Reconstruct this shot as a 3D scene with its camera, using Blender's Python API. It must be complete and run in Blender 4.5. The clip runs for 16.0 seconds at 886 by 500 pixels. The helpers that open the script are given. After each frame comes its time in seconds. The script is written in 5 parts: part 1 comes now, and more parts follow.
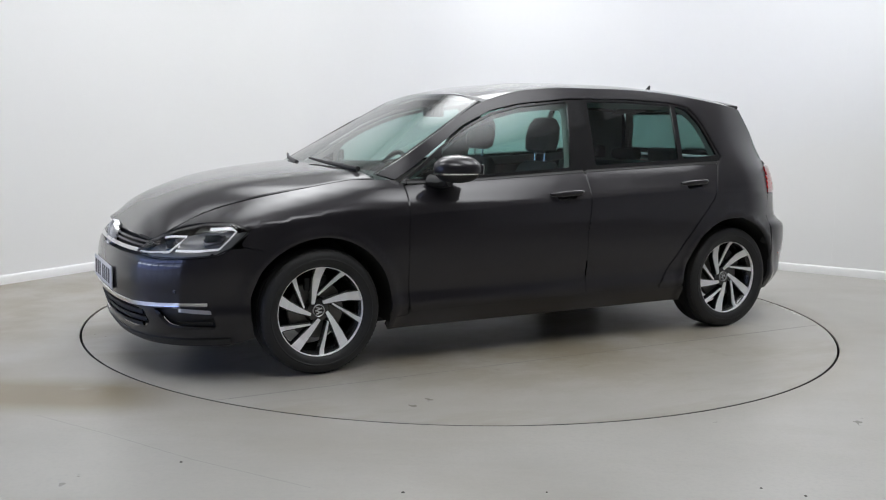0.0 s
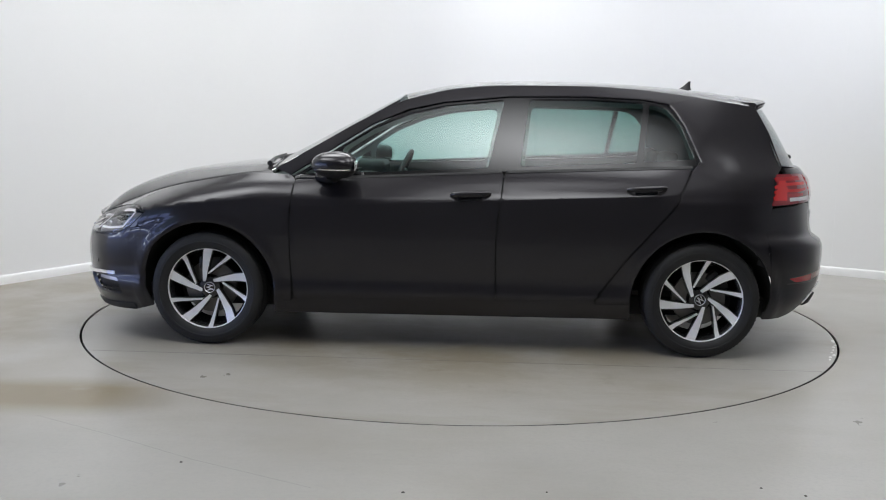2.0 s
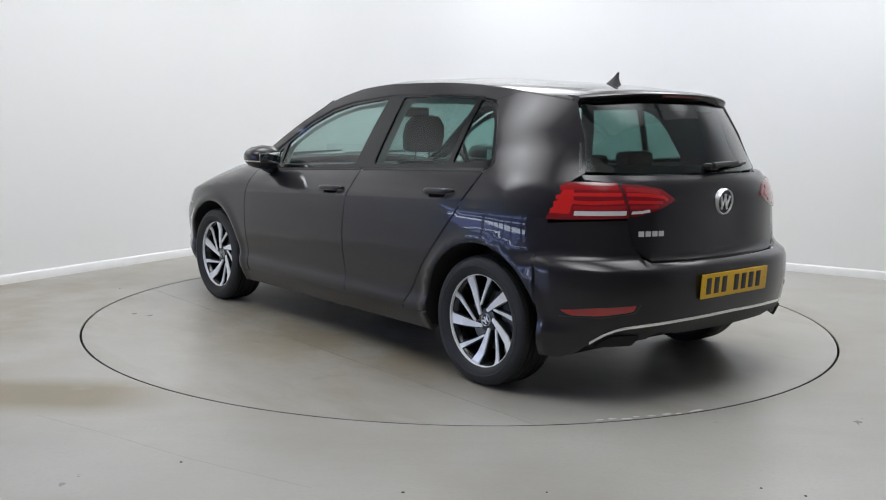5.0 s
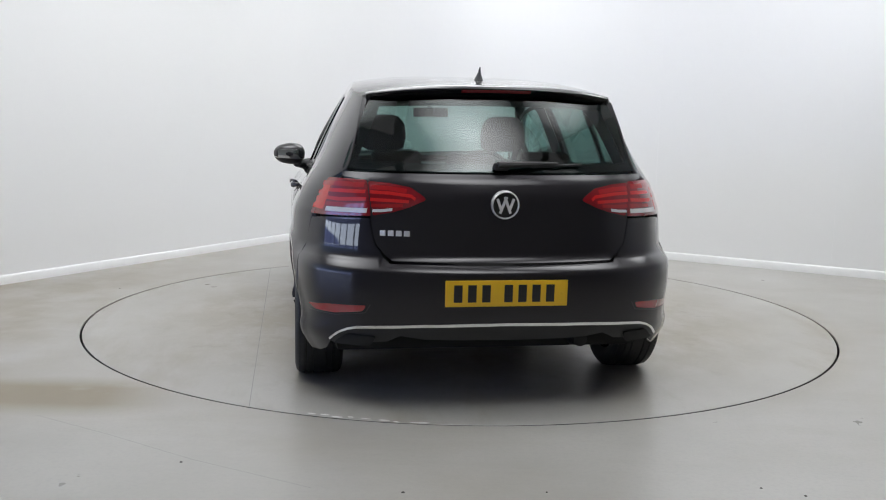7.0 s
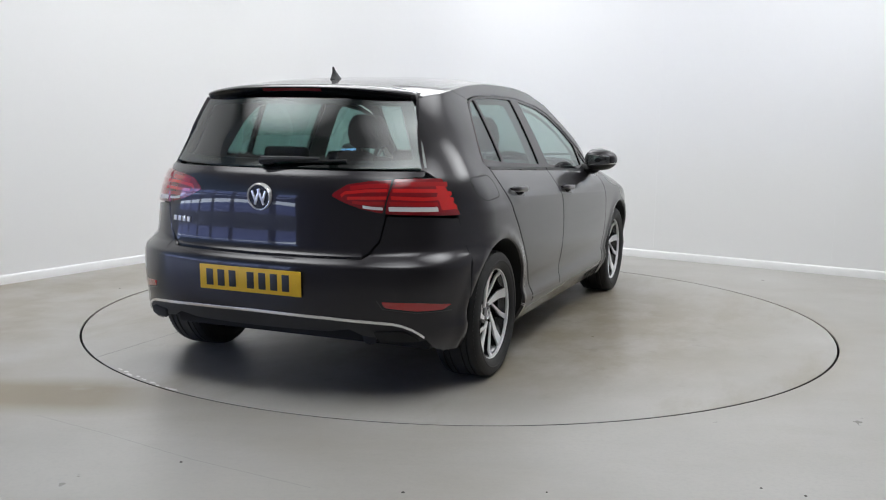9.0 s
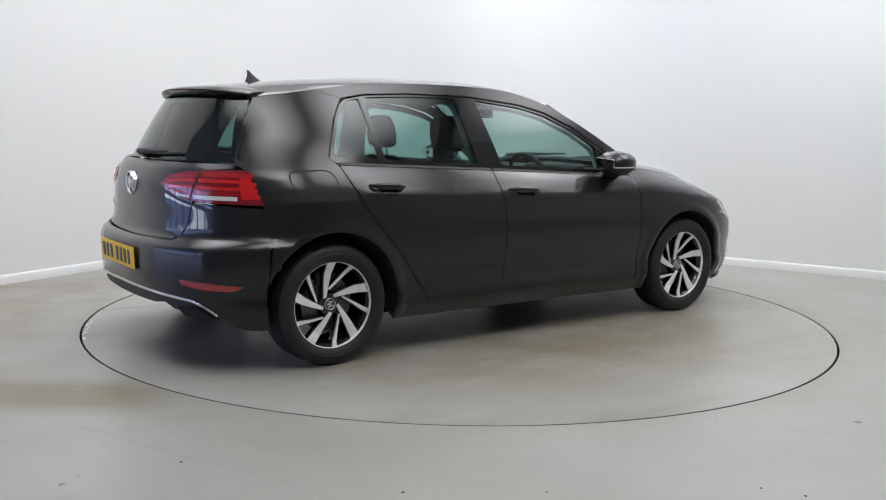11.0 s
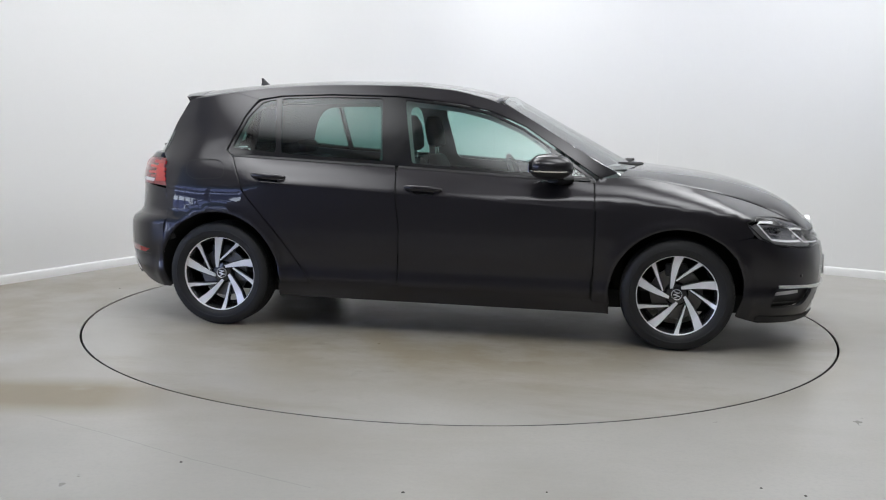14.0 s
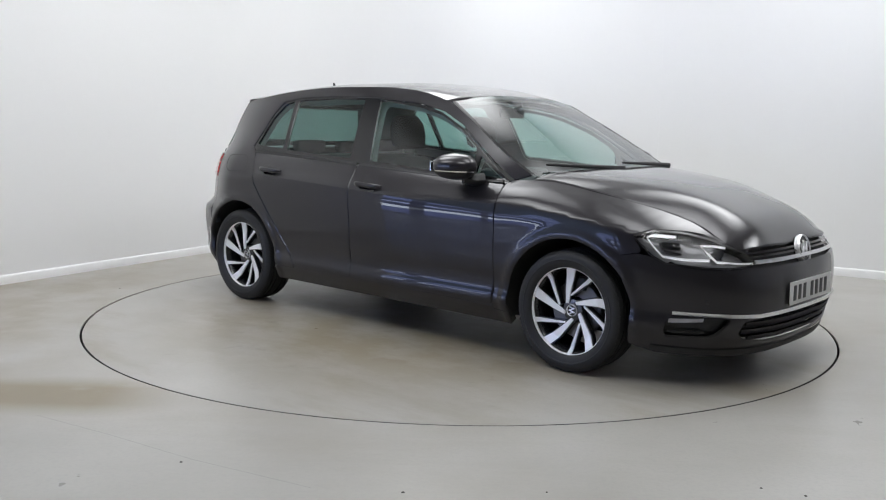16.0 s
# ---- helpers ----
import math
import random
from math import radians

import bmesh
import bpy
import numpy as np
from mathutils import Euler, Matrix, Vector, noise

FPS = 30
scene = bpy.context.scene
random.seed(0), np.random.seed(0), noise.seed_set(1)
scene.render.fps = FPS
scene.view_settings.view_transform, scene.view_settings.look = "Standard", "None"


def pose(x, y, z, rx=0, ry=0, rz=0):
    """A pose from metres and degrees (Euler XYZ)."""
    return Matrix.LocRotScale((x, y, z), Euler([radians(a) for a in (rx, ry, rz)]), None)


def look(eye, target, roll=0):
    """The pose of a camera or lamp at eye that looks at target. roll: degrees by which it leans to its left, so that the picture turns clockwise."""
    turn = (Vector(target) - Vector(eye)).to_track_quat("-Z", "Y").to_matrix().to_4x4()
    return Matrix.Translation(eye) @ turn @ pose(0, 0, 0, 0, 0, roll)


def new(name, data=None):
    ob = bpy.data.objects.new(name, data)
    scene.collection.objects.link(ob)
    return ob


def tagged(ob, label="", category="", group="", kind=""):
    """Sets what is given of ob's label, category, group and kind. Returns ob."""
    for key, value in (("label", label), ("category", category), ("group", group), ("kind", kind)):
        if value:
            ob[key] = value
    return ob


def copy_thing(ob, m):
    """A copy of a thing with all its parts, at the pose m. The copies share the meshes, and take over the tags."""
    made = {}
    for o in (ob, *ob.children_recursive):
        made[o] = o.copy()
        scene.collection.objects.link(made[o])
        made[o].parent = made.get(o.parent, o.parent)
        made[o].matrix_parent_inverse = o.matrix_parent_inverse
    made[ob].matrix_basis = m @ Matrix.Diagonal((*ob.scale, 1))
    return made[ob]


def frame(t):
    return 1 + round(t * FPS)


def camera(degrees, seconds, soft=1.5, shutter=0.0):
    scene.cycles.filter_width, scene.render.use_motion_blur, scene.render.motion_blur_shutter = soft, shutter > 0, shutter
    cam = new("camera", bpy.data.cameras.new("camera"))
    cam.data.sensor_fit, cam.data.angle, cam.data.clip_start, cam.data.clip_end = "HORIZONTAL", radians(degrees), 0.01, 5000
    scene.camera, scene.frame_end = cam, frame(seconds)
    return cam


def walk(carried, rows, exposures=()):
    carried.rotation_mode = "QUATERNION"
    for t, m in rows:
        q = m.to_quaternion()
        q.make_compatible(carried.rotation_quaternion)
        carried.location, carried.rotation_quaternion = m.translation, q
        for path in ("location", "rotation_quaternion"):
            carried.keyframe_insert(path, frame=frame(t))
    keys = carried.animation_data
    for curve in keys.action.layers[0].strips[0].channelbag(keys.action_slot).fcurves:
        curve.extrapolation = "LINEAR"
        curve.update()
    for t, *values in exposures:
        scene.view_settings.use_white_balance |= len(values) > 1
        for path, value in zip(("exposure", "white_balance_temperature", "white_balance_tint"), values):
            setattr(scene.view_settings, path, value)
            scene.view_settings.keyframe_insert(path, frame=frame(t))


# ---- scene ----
# Static camera on a stand in front of a turntable; disc centre at the world origin.
EYE = (0.0, -5.995, 1.233)
AIM = (-0.0999, -0.0522, 0.413)
cam = camera(50.05, 16.0, soft=1.1)
walk(cam, [(0, look(EYE, AIM, 0.979)), (16, look(EYE, AIM, 0.979))])

# ---- world, lights ----
world = bpy.data.worlds.new("world")
scene.world = world
world.use_nodes = True
_n = world.node_tree.nodes
_sky = _n.new("ShaderNodeTexSky")
_sky.sky_type, _sky.sun_disc = "NISHITA", False
_sky.sun_elevation, _sky.sun_rotation = radians(38), radians(3)
world.node_tree.links.new(_sky.outputs[0], _n["Background"].inputs[0])
_n["Background"].inputs[1].default_value = 0.15
scene.view_settings.exposure = 0.0

sun = new("sun", bpy.data.lights.new("sun", "SUN"))
sun.data.energy, sun.data.angle, sun.data.color = 5.0, radians(0.6), (0.72, 0.84, 1.0)
sun.matrix_world = look((0.5, 10, 8), (0, 0, 0))
CEIL = 3.7

LAMP = 9.5


# ---- materials ----
def mat(name, color, rough=0.5, metal=0.0, coat=0.0, coat_rough=0.03, coat_ior=1.5, bump=0.0, bump_scale=200.0, var=0.0, var_scale=6.0, spec=0.5, emit=0.0):
    """A principled material with colour variation at two scales and fine relief."""
    m = bpy.data.materials.new(name)
    m.use_nodes = True
    nt = m.node_tree
    b = nt.nodes["Principled BSDF"]
    b.inputs["Base Color"].default_value = (*color, 1)
    b.inputs["Roughness"].default_value = rough
    b.inputs["Metallic"].default_value = metal
    b.inputs["Specular IOR Level"].default_value = spec
    b.inputs["Coat Weight"].default_value = coat
    b.inputs["Coat Roughness"].default_value = coat_rough
    b.inputs["Coat IOR"].default_value = coat_ior
    if emit:
        b.inputs["Emission Color"].default_value = (*color, 1)
        b.inputs["Emission Strength"].default_value = emit
    tc = nt.nodes.new("ShaderNodeTexCoord")
    if var:
        big, small, mix, ramp = (nt.nodes.new(k) for k in ("ShaderNodeTexNoise", "ShaderNodeTexNoise", "ShaderNodeMix", "ShaderNodeMix"))
        big.inputs["Scale"].default_value, big.inputs["Detail"].default_value = var_scale, 4
        small.inputs["Scale"].default_value, small.inputs["Detail"].default_value = var_scale * 17, 3
        mix.data_type, ramp.data_type = "FLOAT", "RGBA"
        mix.inputs[0].default_value = 0.4
        for s in (big, small):
            nt.links.new(tc.outputs["Object"], s.inputs["Vector"])
        nt.links.new(big.outputs[0], mix.inputs[2])
        nt.links.new(small.outputs[0], mix.inputs[3])
        nt.links.new(mix.outputs[0], ramp.inputs[0])
        ramp.inputs[6].default_value = (*[c * (1 - var) for c in color], 1)
        ramp.inputs[7].default_value = (*[min(1, c * (1 + var)) for c in color], 1)
        nt.links.new(ramp.outputs[2], b.inputs["Base Color"])
    if bump:
        nz, bp = nt.nodes.new("ShaderNodeTexNoise"), nt.nodes.new("ShaderNodeBump")
        nz.inputs["Scale"].default_value, nz.inputs["Detail"].default_value = bump_scale, 4
        bp.inputs["Strength"].default_value, bp.inputs["Distance"].default_value = bump, 0.002
        nt.links.new(tc.outputs["Object"], nz.inputs["Vector"])
        nt.links.new(nz.outputs[0], bp.inputs["Height"])
        nt.links.new(bp.outputs[0], b.inputs["Normal"])
    return m


def glass_mat(name, tint, base=0.04):
    """A thin tinted pane; its gloss grows towards grazing angles."""
    m = bpy.data.materials.new(name)
    m.use_nodes = True
    nt = m.node_tree
    nt.nodes.clear()
    out, mix, tr, gl, lw, pw, ma = (nt.nodes.new(k) for k in ("ShaderNodeOutputMaterial", "ShaderNodeMixShader", "ShaderNodeBsdfTransparent", "ShaderNodeBsdfGlossy", "ShaderNodeLayerWeight", "ShaderNodeMath", "ShaderNodeMath"))
    tr.inputs[0].default_value = (*tint, 1)
    gl.inputs["Roughness"].default_value = 0.01
    lw.inputs[0].default_value = 0.5
    pw.operation, ma.operation = "POWER", "MULTIPLY_ADD"
    pw.inputs[1].default_value = 4.0
    ma.inputs[1].default_value, ma.inputs[2].default_value = 1 - base, base
    nt.links.new(lw.outputs["Facing"], pw.inputs[0])
    nt.links.new(pw.outputs[0], ma.inputs[0])
    nt.links.new(ma.outputs[0], mix.inputs[0])
    nt.links.new(tr.outputs[0], mix.inputs[1])
    nt.links.new(gl.outputs[0], mix.inputs[2])
    nt.links.new(mix.outputs[0], out.inputs[0])
    return m


PAINT = mat("grey_paint", (0.0192, 0.0176, 0.0204), 0.38, 0.5, 1.0, 0.012, 1.38, var=0.06, var_scale=40, spec=0.2)
BLACK = mat("black_plastic", (0.012, 0.012, 0.013), 0.5, bump=0.15, bump_scale=600, var=0.15, var_scale=20)
GLOSSBLACK = mat("gloss_black", (0.008, 0.008, 0.009), 0.10)
DARK = mat("inner_black", (0.008, 0.008, 0.008), 0.8, var=0.2, var_scale=10)
RUBBER = mat("tyre_rubber", (0.011, 0.011, 0.0115), 0.62, bump=0.25, bump_scale=300, var=0.2, var_scale=12)
SEAL = mat("rubber_seal", (0.01, 0.01, 0.01), 0.45, var=0.1)
CHROME = mat("chrome", (0.82, 0.82, 0.83), 0.08, 1.0)
BADGECHROME = mat("satin_chrome", (0.86, 0.86, 0.87), 0.25, 0.55, coat=0.5)
SILVER = mat("machined_alloy", (0.88, 0.88, 0.89), 0.32, 0.15, coat=0.6, bump=0.05, bump_scale=900, var=0.04, var_scale=30)
RIMBLACK = mat("black_alloy", (0.012, 0.012, 0.013), 0.25, coat=0.5, var=0.1)
DISCMETAL = mat("brake_metal", (0.14, 0.135, 0.13), 0.4, 0.9, var=0.2, var_scale=30)
REDLENS = mat("red_lens", (0.34, 0.009, 0.012), 0.12, coat=1.0, var=0.05)
REDBRIGHT = mat("red_lens_bright", (0.55, 0.016, 0.016), 0.1, coat=1.0)
REDDARK = mat("red_lens_dark", (0.20, 0.007, 0.012), 0.12, coat=1.0)
CLEARLENS = mat("clear_lens", (0.62, 0.6, 0.6), 0.1, coat=1.0)
YELLOW = mat("plate_yellow", (0.78, 0.47, 0.02), 0.4, var=0.03)
WHITEPLATE = mat("plate_white", (0.72, 0.72, 0.72), 0.4, var=0.03)
INK = mat("plate_black", (0.012, 0.012, 0.014), 0.4)
FABRIC = mat("seat_fabric", (0.022, 0.022, 0.024), 0.85, bump=0.4, bump_scale=500, var=0.2, var_scale=40)
TRIMGREY = mat("headliner", (0.28, 0.28, 0.27), 0.9, bump=0.2, bump_scale=500, var=0.04)
DASH = mat("dashboard_plastic", (0.02, 0.02, 0.021), 0.6, bump=0.2, bump_scale=500, var=0.1)
GLASS = glass_mat("tinted_glass", (0.60, 0.79, 0.75), 0.08)
SCREENGLASS = glass_mat("windscreen_glass", (0.66, 0.80, 0.77), 0.14)
DARKGLASS = glass_mat("privacy_glass", (0.31, 0.48, 0.45), 0.05)
REARGLASS = glass_mat("rear_privacy_glass", (0.26, 0.38, 0.36), 0.06)
LENS = glass_mat("headlight_cover", (0.9, 0.9, 0.9))
MIRROR = mat("mirror_glass", (0.8, 0.82, 0.82), 0.02, 1.0)
WALLPAINT = mat("white_wall", (0.80, 0.80, 0.80), 0.6, bump=0.08, bump_scale=60, var=0.015, var_scale=1.2)
# the grey puts the unlit hall's darkness into the colour
UNLITWALL = mat("unlit_hall_grey", (0.31, 0.31, 0.315), 0.7, bump=0.1, bump_scale=50, var=0.1, var_scale=1.5)
SKIRTPAINT = mat("white_skirting", (0.80, 0.80, 0.80), 0.45, bump=0.1, bump_scale=40, var=0.03, var_scale=3)


# ---- mesh helpers ----
def link(name, verts, faces, material, parent=None, label="", smooth=True, normals=None):
    me = bpy.data.meshes.new(name)
    me.from_pydata([tuple(v) for v in verts], [], faces)
    me.materials.append(material)
    for p in me.polygons:
        p.use_smooth = smooth
    if normals is not None:
        me.normals_split_custom_set_from_vertices([tuple(n) for n in normals])
    ob = new(name, me)
    ob.parent = parent
    return tagged(ob, label) if label else ob


def part(name, bm, material, parent=None, label="", smooth=True):
    me = bpy.data.meshes.new(name)
    bmesh.ops.recalc_face_normals(bm, faces=bm.faces)
    bm.to_mesh(me)
    bm.free()
    me.materials.append(material)
    for p in me.polygons:
        p.use_smooth = smooth
    if smooth:
        me.set_sharp_from_angle(angle=radians(38))
    ob = new(name, me)
    ob.parent = parent
    return tagged(ob, label) if label else ob


def box_bm(x0, y0, z0, x1, y1, z1, bevel=0.0, seg=2, bm=None):
    own = bmesh.new()
    bmesh.ops.create_cube(own, size=1)
    for v in own.verts:
        v.co = Vector((x0 + (v.co.x + 0.5) * (x1 - x0), y0 + (v.co.y + 0.5) * (y1 - y0), z0 + (v.co.z + 0.5) * (z1 - z0)))
    if bevel:
        bmesh.ops.bevel(own, geom=own.edges[:] + own.verts[:], offset=bevel, segments=seg, affect="EDGES", profile=0.6)
    if bm is None:
        return own
    me = bpy.data.meshes.new("tmp")
    own.to_mesh(me)
    own.free()
    bm.from_mesh(me)
    bpy.data.meshes.remove(me)
    return bm


def lathe_bm(profile, n=64, axis="y", bm=None):
    """Turn a profile of (radius, along) pairs about an axis."""
    bm = bm or bmesh.new()
    rings = []
    for i in range(n):
        a = 2 * math.pi * i / n
        ring = []
        for r, h in profile:
            p = (r * math.cos(a), h, r * math.sin(a)) if axis == "y" else ((r * math.cos(a), r * math.sin(a), h) if axis == "z" else (h, r * math.cos(a), r * math.sin(a)))
            ring.append(bm.verts.new(p))
        rings.append(ring)
    for i in range(n):
        a, b = rings[i], rings[(i + 1) % n]
        for j in range(len(profile) - 1):
            if profile[j][0] < 1e-6 and profile[j + 1][0] < 1e-6:
                continue
            bm.faces.new((a[j], a[j + 1], b[j + 1], b[j]))
    bmesh.ops.remove_doubles(bm, verts=bm.verts, dist=1e-6)
    return bm


def tube(name, pts, radius, material, parent=None, label="", n=8, flat=1.0):
    """A round or flattened bar swept along points."""
    pts = [Vector(p) for p in pts]
    bm = bmesh.new()
    rings = []
    for i, p in enumerate(pts):
        d = (pts[min(i + 1, len(pts) - 1)] - pts[max(i - 1, 0)]).normalized()
        up = Vector((0, 0, 1)) if abs(d.z) < 0.9 else Vector((1, 0, 0))
        a = d.cross(up).normalized()
        b = a.cross(d)
        r = radius[i] if isinstance(radius, (list, tuple)) else radius
        rings.append([bm.verts.new(p + a * (r * flat * math.cos(2 * math.pi * k / n)) + b * (r * math.sin(2 * math.pi * k / n))) for k in range(n)])
    for i in range(len(pts) - 1):
        for k in range(n):
            bm.faces.new((rings[i][k], rings[i][(k + 1) % n], rings[i + 1][(k + 1) % n], rings[i + 1][k]))
    bm.faces.new(rings[0])
    bm.faces.new(rings[-1])
    return part(name, bm, material, parent, label)


def smooth_table(table):
    """A smooth curve through a table of pairs, as a function (monotone cubic)."""
    xs = np.array([a for a, _ in table], float)
    ys = np.array([b for _, b in table], float)
    h = np.diff(xs)
    d = np.diff(ys) / h
    m = np.zeros(len(xs))
    m[0], m[-1] = d[0], d[-1]
    for i in range(1, len(xs) - 1):
        if d[i - 1] * d[i] > 0:
            w1, w2 = 2 * h[i] + h[i - 1], h[i] + 2 * h[i - 1]
            m[i] = (w1 + w2) / (w1 / d[i - 1] + w2 / d[i])

    def f(x):
        if x <= xs[0]:
            return ys[0] + m[0] * (x - xs[0])
        if x >= xs[-1]:
            return ys[-1] + m[-1] * (x - xs[-1])
        i = int(np.searchsorted(xs, x)) - 1
        t = (x - xs[i]) / h[i]
        return float((2 * t**3 - 3 * t**2 + 1) * ys[i] + (t**3 - 2 * t**2 + t) * h[i] * m[i] + (-2 * t**3 + 3 * t**2) * ys[i + 1] + (t**3 - t**2) * h[i] * m[i + 1])

    return f


# ---- the room ----
CORNER = Vector((-1.147, 4.449, 0))
LD, RD = Vector((-0.4921, -0.8705, 0)).normalized(), Vector((0.8576, -0.5143, 0)).normalized()
RAD = 1.0


def wall_path(r=RAD):
    """Plan of the two white walls with their coved corner, from the open side to the far right."""
    pts = [CORNER + LD * s for s in (6.1, 5.0, 3.0)]
    a, b, c = CORNER + LD * r, CORNER + RD * r, CORNER + LD * r + RD * r
    for k in range(13):
        t = math.pi / 2 * k / 12
        pts.append(c - RD * (r * math.cos(t)) - LD * (r * math.sin(t)))
    return pts + [CORNER + RD * s for s in (3.0, 5.0, 9.5)]


def strip_wall(name, path, z0, z1, thick, material, label=""):
    """A wall of real thickness along a plan path; the path is its room side."""
    n = len(path)
    out = []
    for i, p in enumerate(path):
        d = (path[min(i + 1, n - 1)] - path[max(i - 1, 0)]).normalized()
        out.append(p + Vector((-d.y, d.x, 0)) * thick)
    verts = []
    for p, q in zip(path, out):
        verts += [(p.x, p.y, z0), (p.x, p.y, z1), (q.x, q.y, z1), (q.x, q.y, z0)]
    faces = []
    for i in range(n - 1):
        a, b = 4 * i, 4 * i + 4
        for k in range(4):
            faces.append((a + k, a + (k + 1) % 4, b + (k + 1) % 4, b + k))
    faces += [(0, 3, 2, 1), (4 * n - 4, 4 * n - 3, 4 * n - 2, 4 * n - 1)]
    bm = bmesh.new()
    vs = [bm.verts.new(v) for v in verts]
    for f in faces:
        bm.faces.new([vs[i] for i in f])
    ob = part(name, bm, material)
    return tagged(ob, label, kind="structure")


def skirting(path):
    prof = [(0.0, 0.0), (0.016, 0.0), (0.016, 0.055), (0.012, 0.062), (0.003, 0.068), (0.0, 0.069)]
    bm = bmesh.new()
    n = len(path)
    rows = []
    for i, p in enumerate(path):
        d = (path[min(i + 1, n - 1)] - path[max(i - 1, 0)]).normalized()
        nrm = Vector((d.y, -d.x, 0))
        rows.append([bm.verts.new(p + nrm * (0.002 + a) + Vector((0, 0, b))) for a, b in prof])
    for i in range(n - 1):
        for k in range(len(prof) - 1):
            bm.faces.new((rows[i][k], rows[i][k + 1], rows[i + 1][k + 1], rows[i + 1][k]))
    ob = part("baseboard", bm, SKIRTPAINT)
    return tagged(ob, "white painted skirting board along the walls", kind="structure")


def floor_material(name, disc):
    """Grey painted concrete, worn semi-gloss, with brown tyre dirt and scuffs."""
    m = bpy.data.materials.new(name)
    m.use_nodes = True
    nt = m.node_tree
    b = nt.nodes["Principled BSDF"]
    tc = nt.nodes.new("ShaderNodeTexCoord")

    def noise_node(scale, detail=4, rough=0.5, stretch=None):
        nz = nt.nodes.new("ShaderNodeTexNoise")
        nz.inputs["Scale"].default_value, nz.inputs["Detail"].default_value, nz.inputs["Roughness"].default_value = scale, detail, rough
        if stretch:
            mp = nt.nodes.new("ShaderNodeMapping")
            mp.inputs["Scale"].default_value = stretch[0]
            mp.inputs["Rotation"].default_value = stretch[1]
            nt.links.new(tc.outputs["Object"], mp.inputs[0])
            nt.links.new(mp.outputs[0], nz.inputs["Vector"])
        else:
            nt.links.new(tc.outputs["Object"], nz.inputs["Vector"])
        return nz.outputs[0]

    def ramp(fac, lo, hi):
        r = nt.nodes.new("ShaderNodeMapRange")
        r.inputs[1].default_value, r.inputs[2].default_value = lo, hi
        nt.links.new(fac, r.inputs[0])
        return r.outputs[0]

    def mixc(fac, a, c):
        x = nt.nodes.new("ShaderNodeMix")
        x.data_type = "RGBA"
        nt.links.new(fac, x.inputs[0])
        for s, v in ((6, a), (7, c)):
            if isinstance(v, tuple):
                x.inputs[s].default_value = (*v, 1)
            else:
                nt.links.new(v, x.inputs[s])
        return x.outputs[2]

    def math_node(op, a, c):
        x = nt.nodes.new("ShaderNodeMath")
        x.operation = op
        for s, v in ((0, a), (1, c)):
            if isinstance(v, (int, float)):
                x.inputs[s].default_value = v
            else:
                nt.links.new(v, x.inputs[s])
        return x.outputs[0]

    col = mixc(ramp(noise_node(0.9, 5, 0.6), 0.35, 0.65), (0.338, 0.326, 0.299), (0.392, 0.381, 0.355))
    col = mixc(math_node("MULTIPLY", ramp(noise_node(55, 3), 0.45, 0.75), 0.35), col, (0.30, 0.295, 0.285))
    # brown dirt carried in by tyres
    dirt = math_node("MULTIPLY", ramp(noise_node(1.1, 5, 0.65, ((0.55, 1.6, 1), (0, 0, 0.25))), 0.48, 0.68), 0.22 if not disc else 0.6)
    if not disc:
        sep = nt.nodes.new("ShaderNodeSeparateXYZ")
        nt.links.new(tc.outputs["Object"], sep.inputs[0])
        band = math_node("SUBTRACT", 1.0, ramp(math_node("ABSOLUTE", math_node("ADD", sep.outputs[1], 1.97), 0.0), 0.12, 0.32))
        side = math_node("SUBTRACT", 1.0, ramp(sep.outputs[0], -1.55, -1.12))
        wear = ramp(noise_node(3.0, 5, 0.7), 0.05, 0.42)
        tracks = math_node("MULTIPLY", math_node("MULTIPLY", band, side), wear)
        dirt = math_node("MAXIMUM", dirt, math_node("MULTIPLY", tracks, 1.0))
        ring = nt.nodes.new("ShaderNodeVectorMath")
        ring.operation = "LENGTH"
        nt.links.new(tc.outputs["Object"], ring.inputs[0])
        left = math_node("MULTIPLY", math_node("SUBTRACT", 1.0, ramp(sep.outputs[0], -2.6, -1.7)), ramp(noise_node(1.3, 5, 0.6), 0.36, 0.58))
        dirt = math_node("MAXIMUM", dirt, math_node("MULTIPLY", left, 0.7))
        halo = math_node("MULTIPLY", math_node("SUBTRACT", 1.0, ramp(ring.outputs["Value"], 2.29, 2.48)), ramp(noise_node(0.7, 3), 0.4, 0.6))
        dirt = math_node("MAXIMUM", dirt, math_node("MULTIPLY", halo, 0.35))
    else:
        # oil and tyre dirt spread under the parked cars, thinning out towards the rim
        mid = nt.nodes.new("ShaderNodeVectorMath")
        mid.operation = "LENGTH"
        nt.links.new(tc.outputs["Object"], mid.inputs[0])
        under = math_node("SUBTRACT", 1.0, ramp(mid.outputs["Value"], 1.2, 2.2))
        patch = math_node("MULTIPLY", under, ramp(noise_node(1.7, 6, 0.65, ((1.0, 1.5, 1), (0, 0, 0.4))), 0.30, 0.56))
        dirt = math_node("MAXIMUM", dirt, math_node("MULTIPLY", patch, 0.85))
        spots = math_node("MULTIPLY", ramp(noise_node(5.5, 4, 0.6), 0.60, 0.70), under)
        col = mixc(math_node("MULTIPLY", spots, 0.6), col, (0.16, 0.14, 0.105))
    col = mixc(dirt, col, (0.215, 0.178, 0.115))
    nt.links.new(col, b.inputs["Base Color"])
    nt.links.new(ramp(noise_node(2.2, 5, 0.6), 0.2, 0.8), b.inputs["Roughness"])
    r = nt.nodes.new("ShaderNodeMapRange")
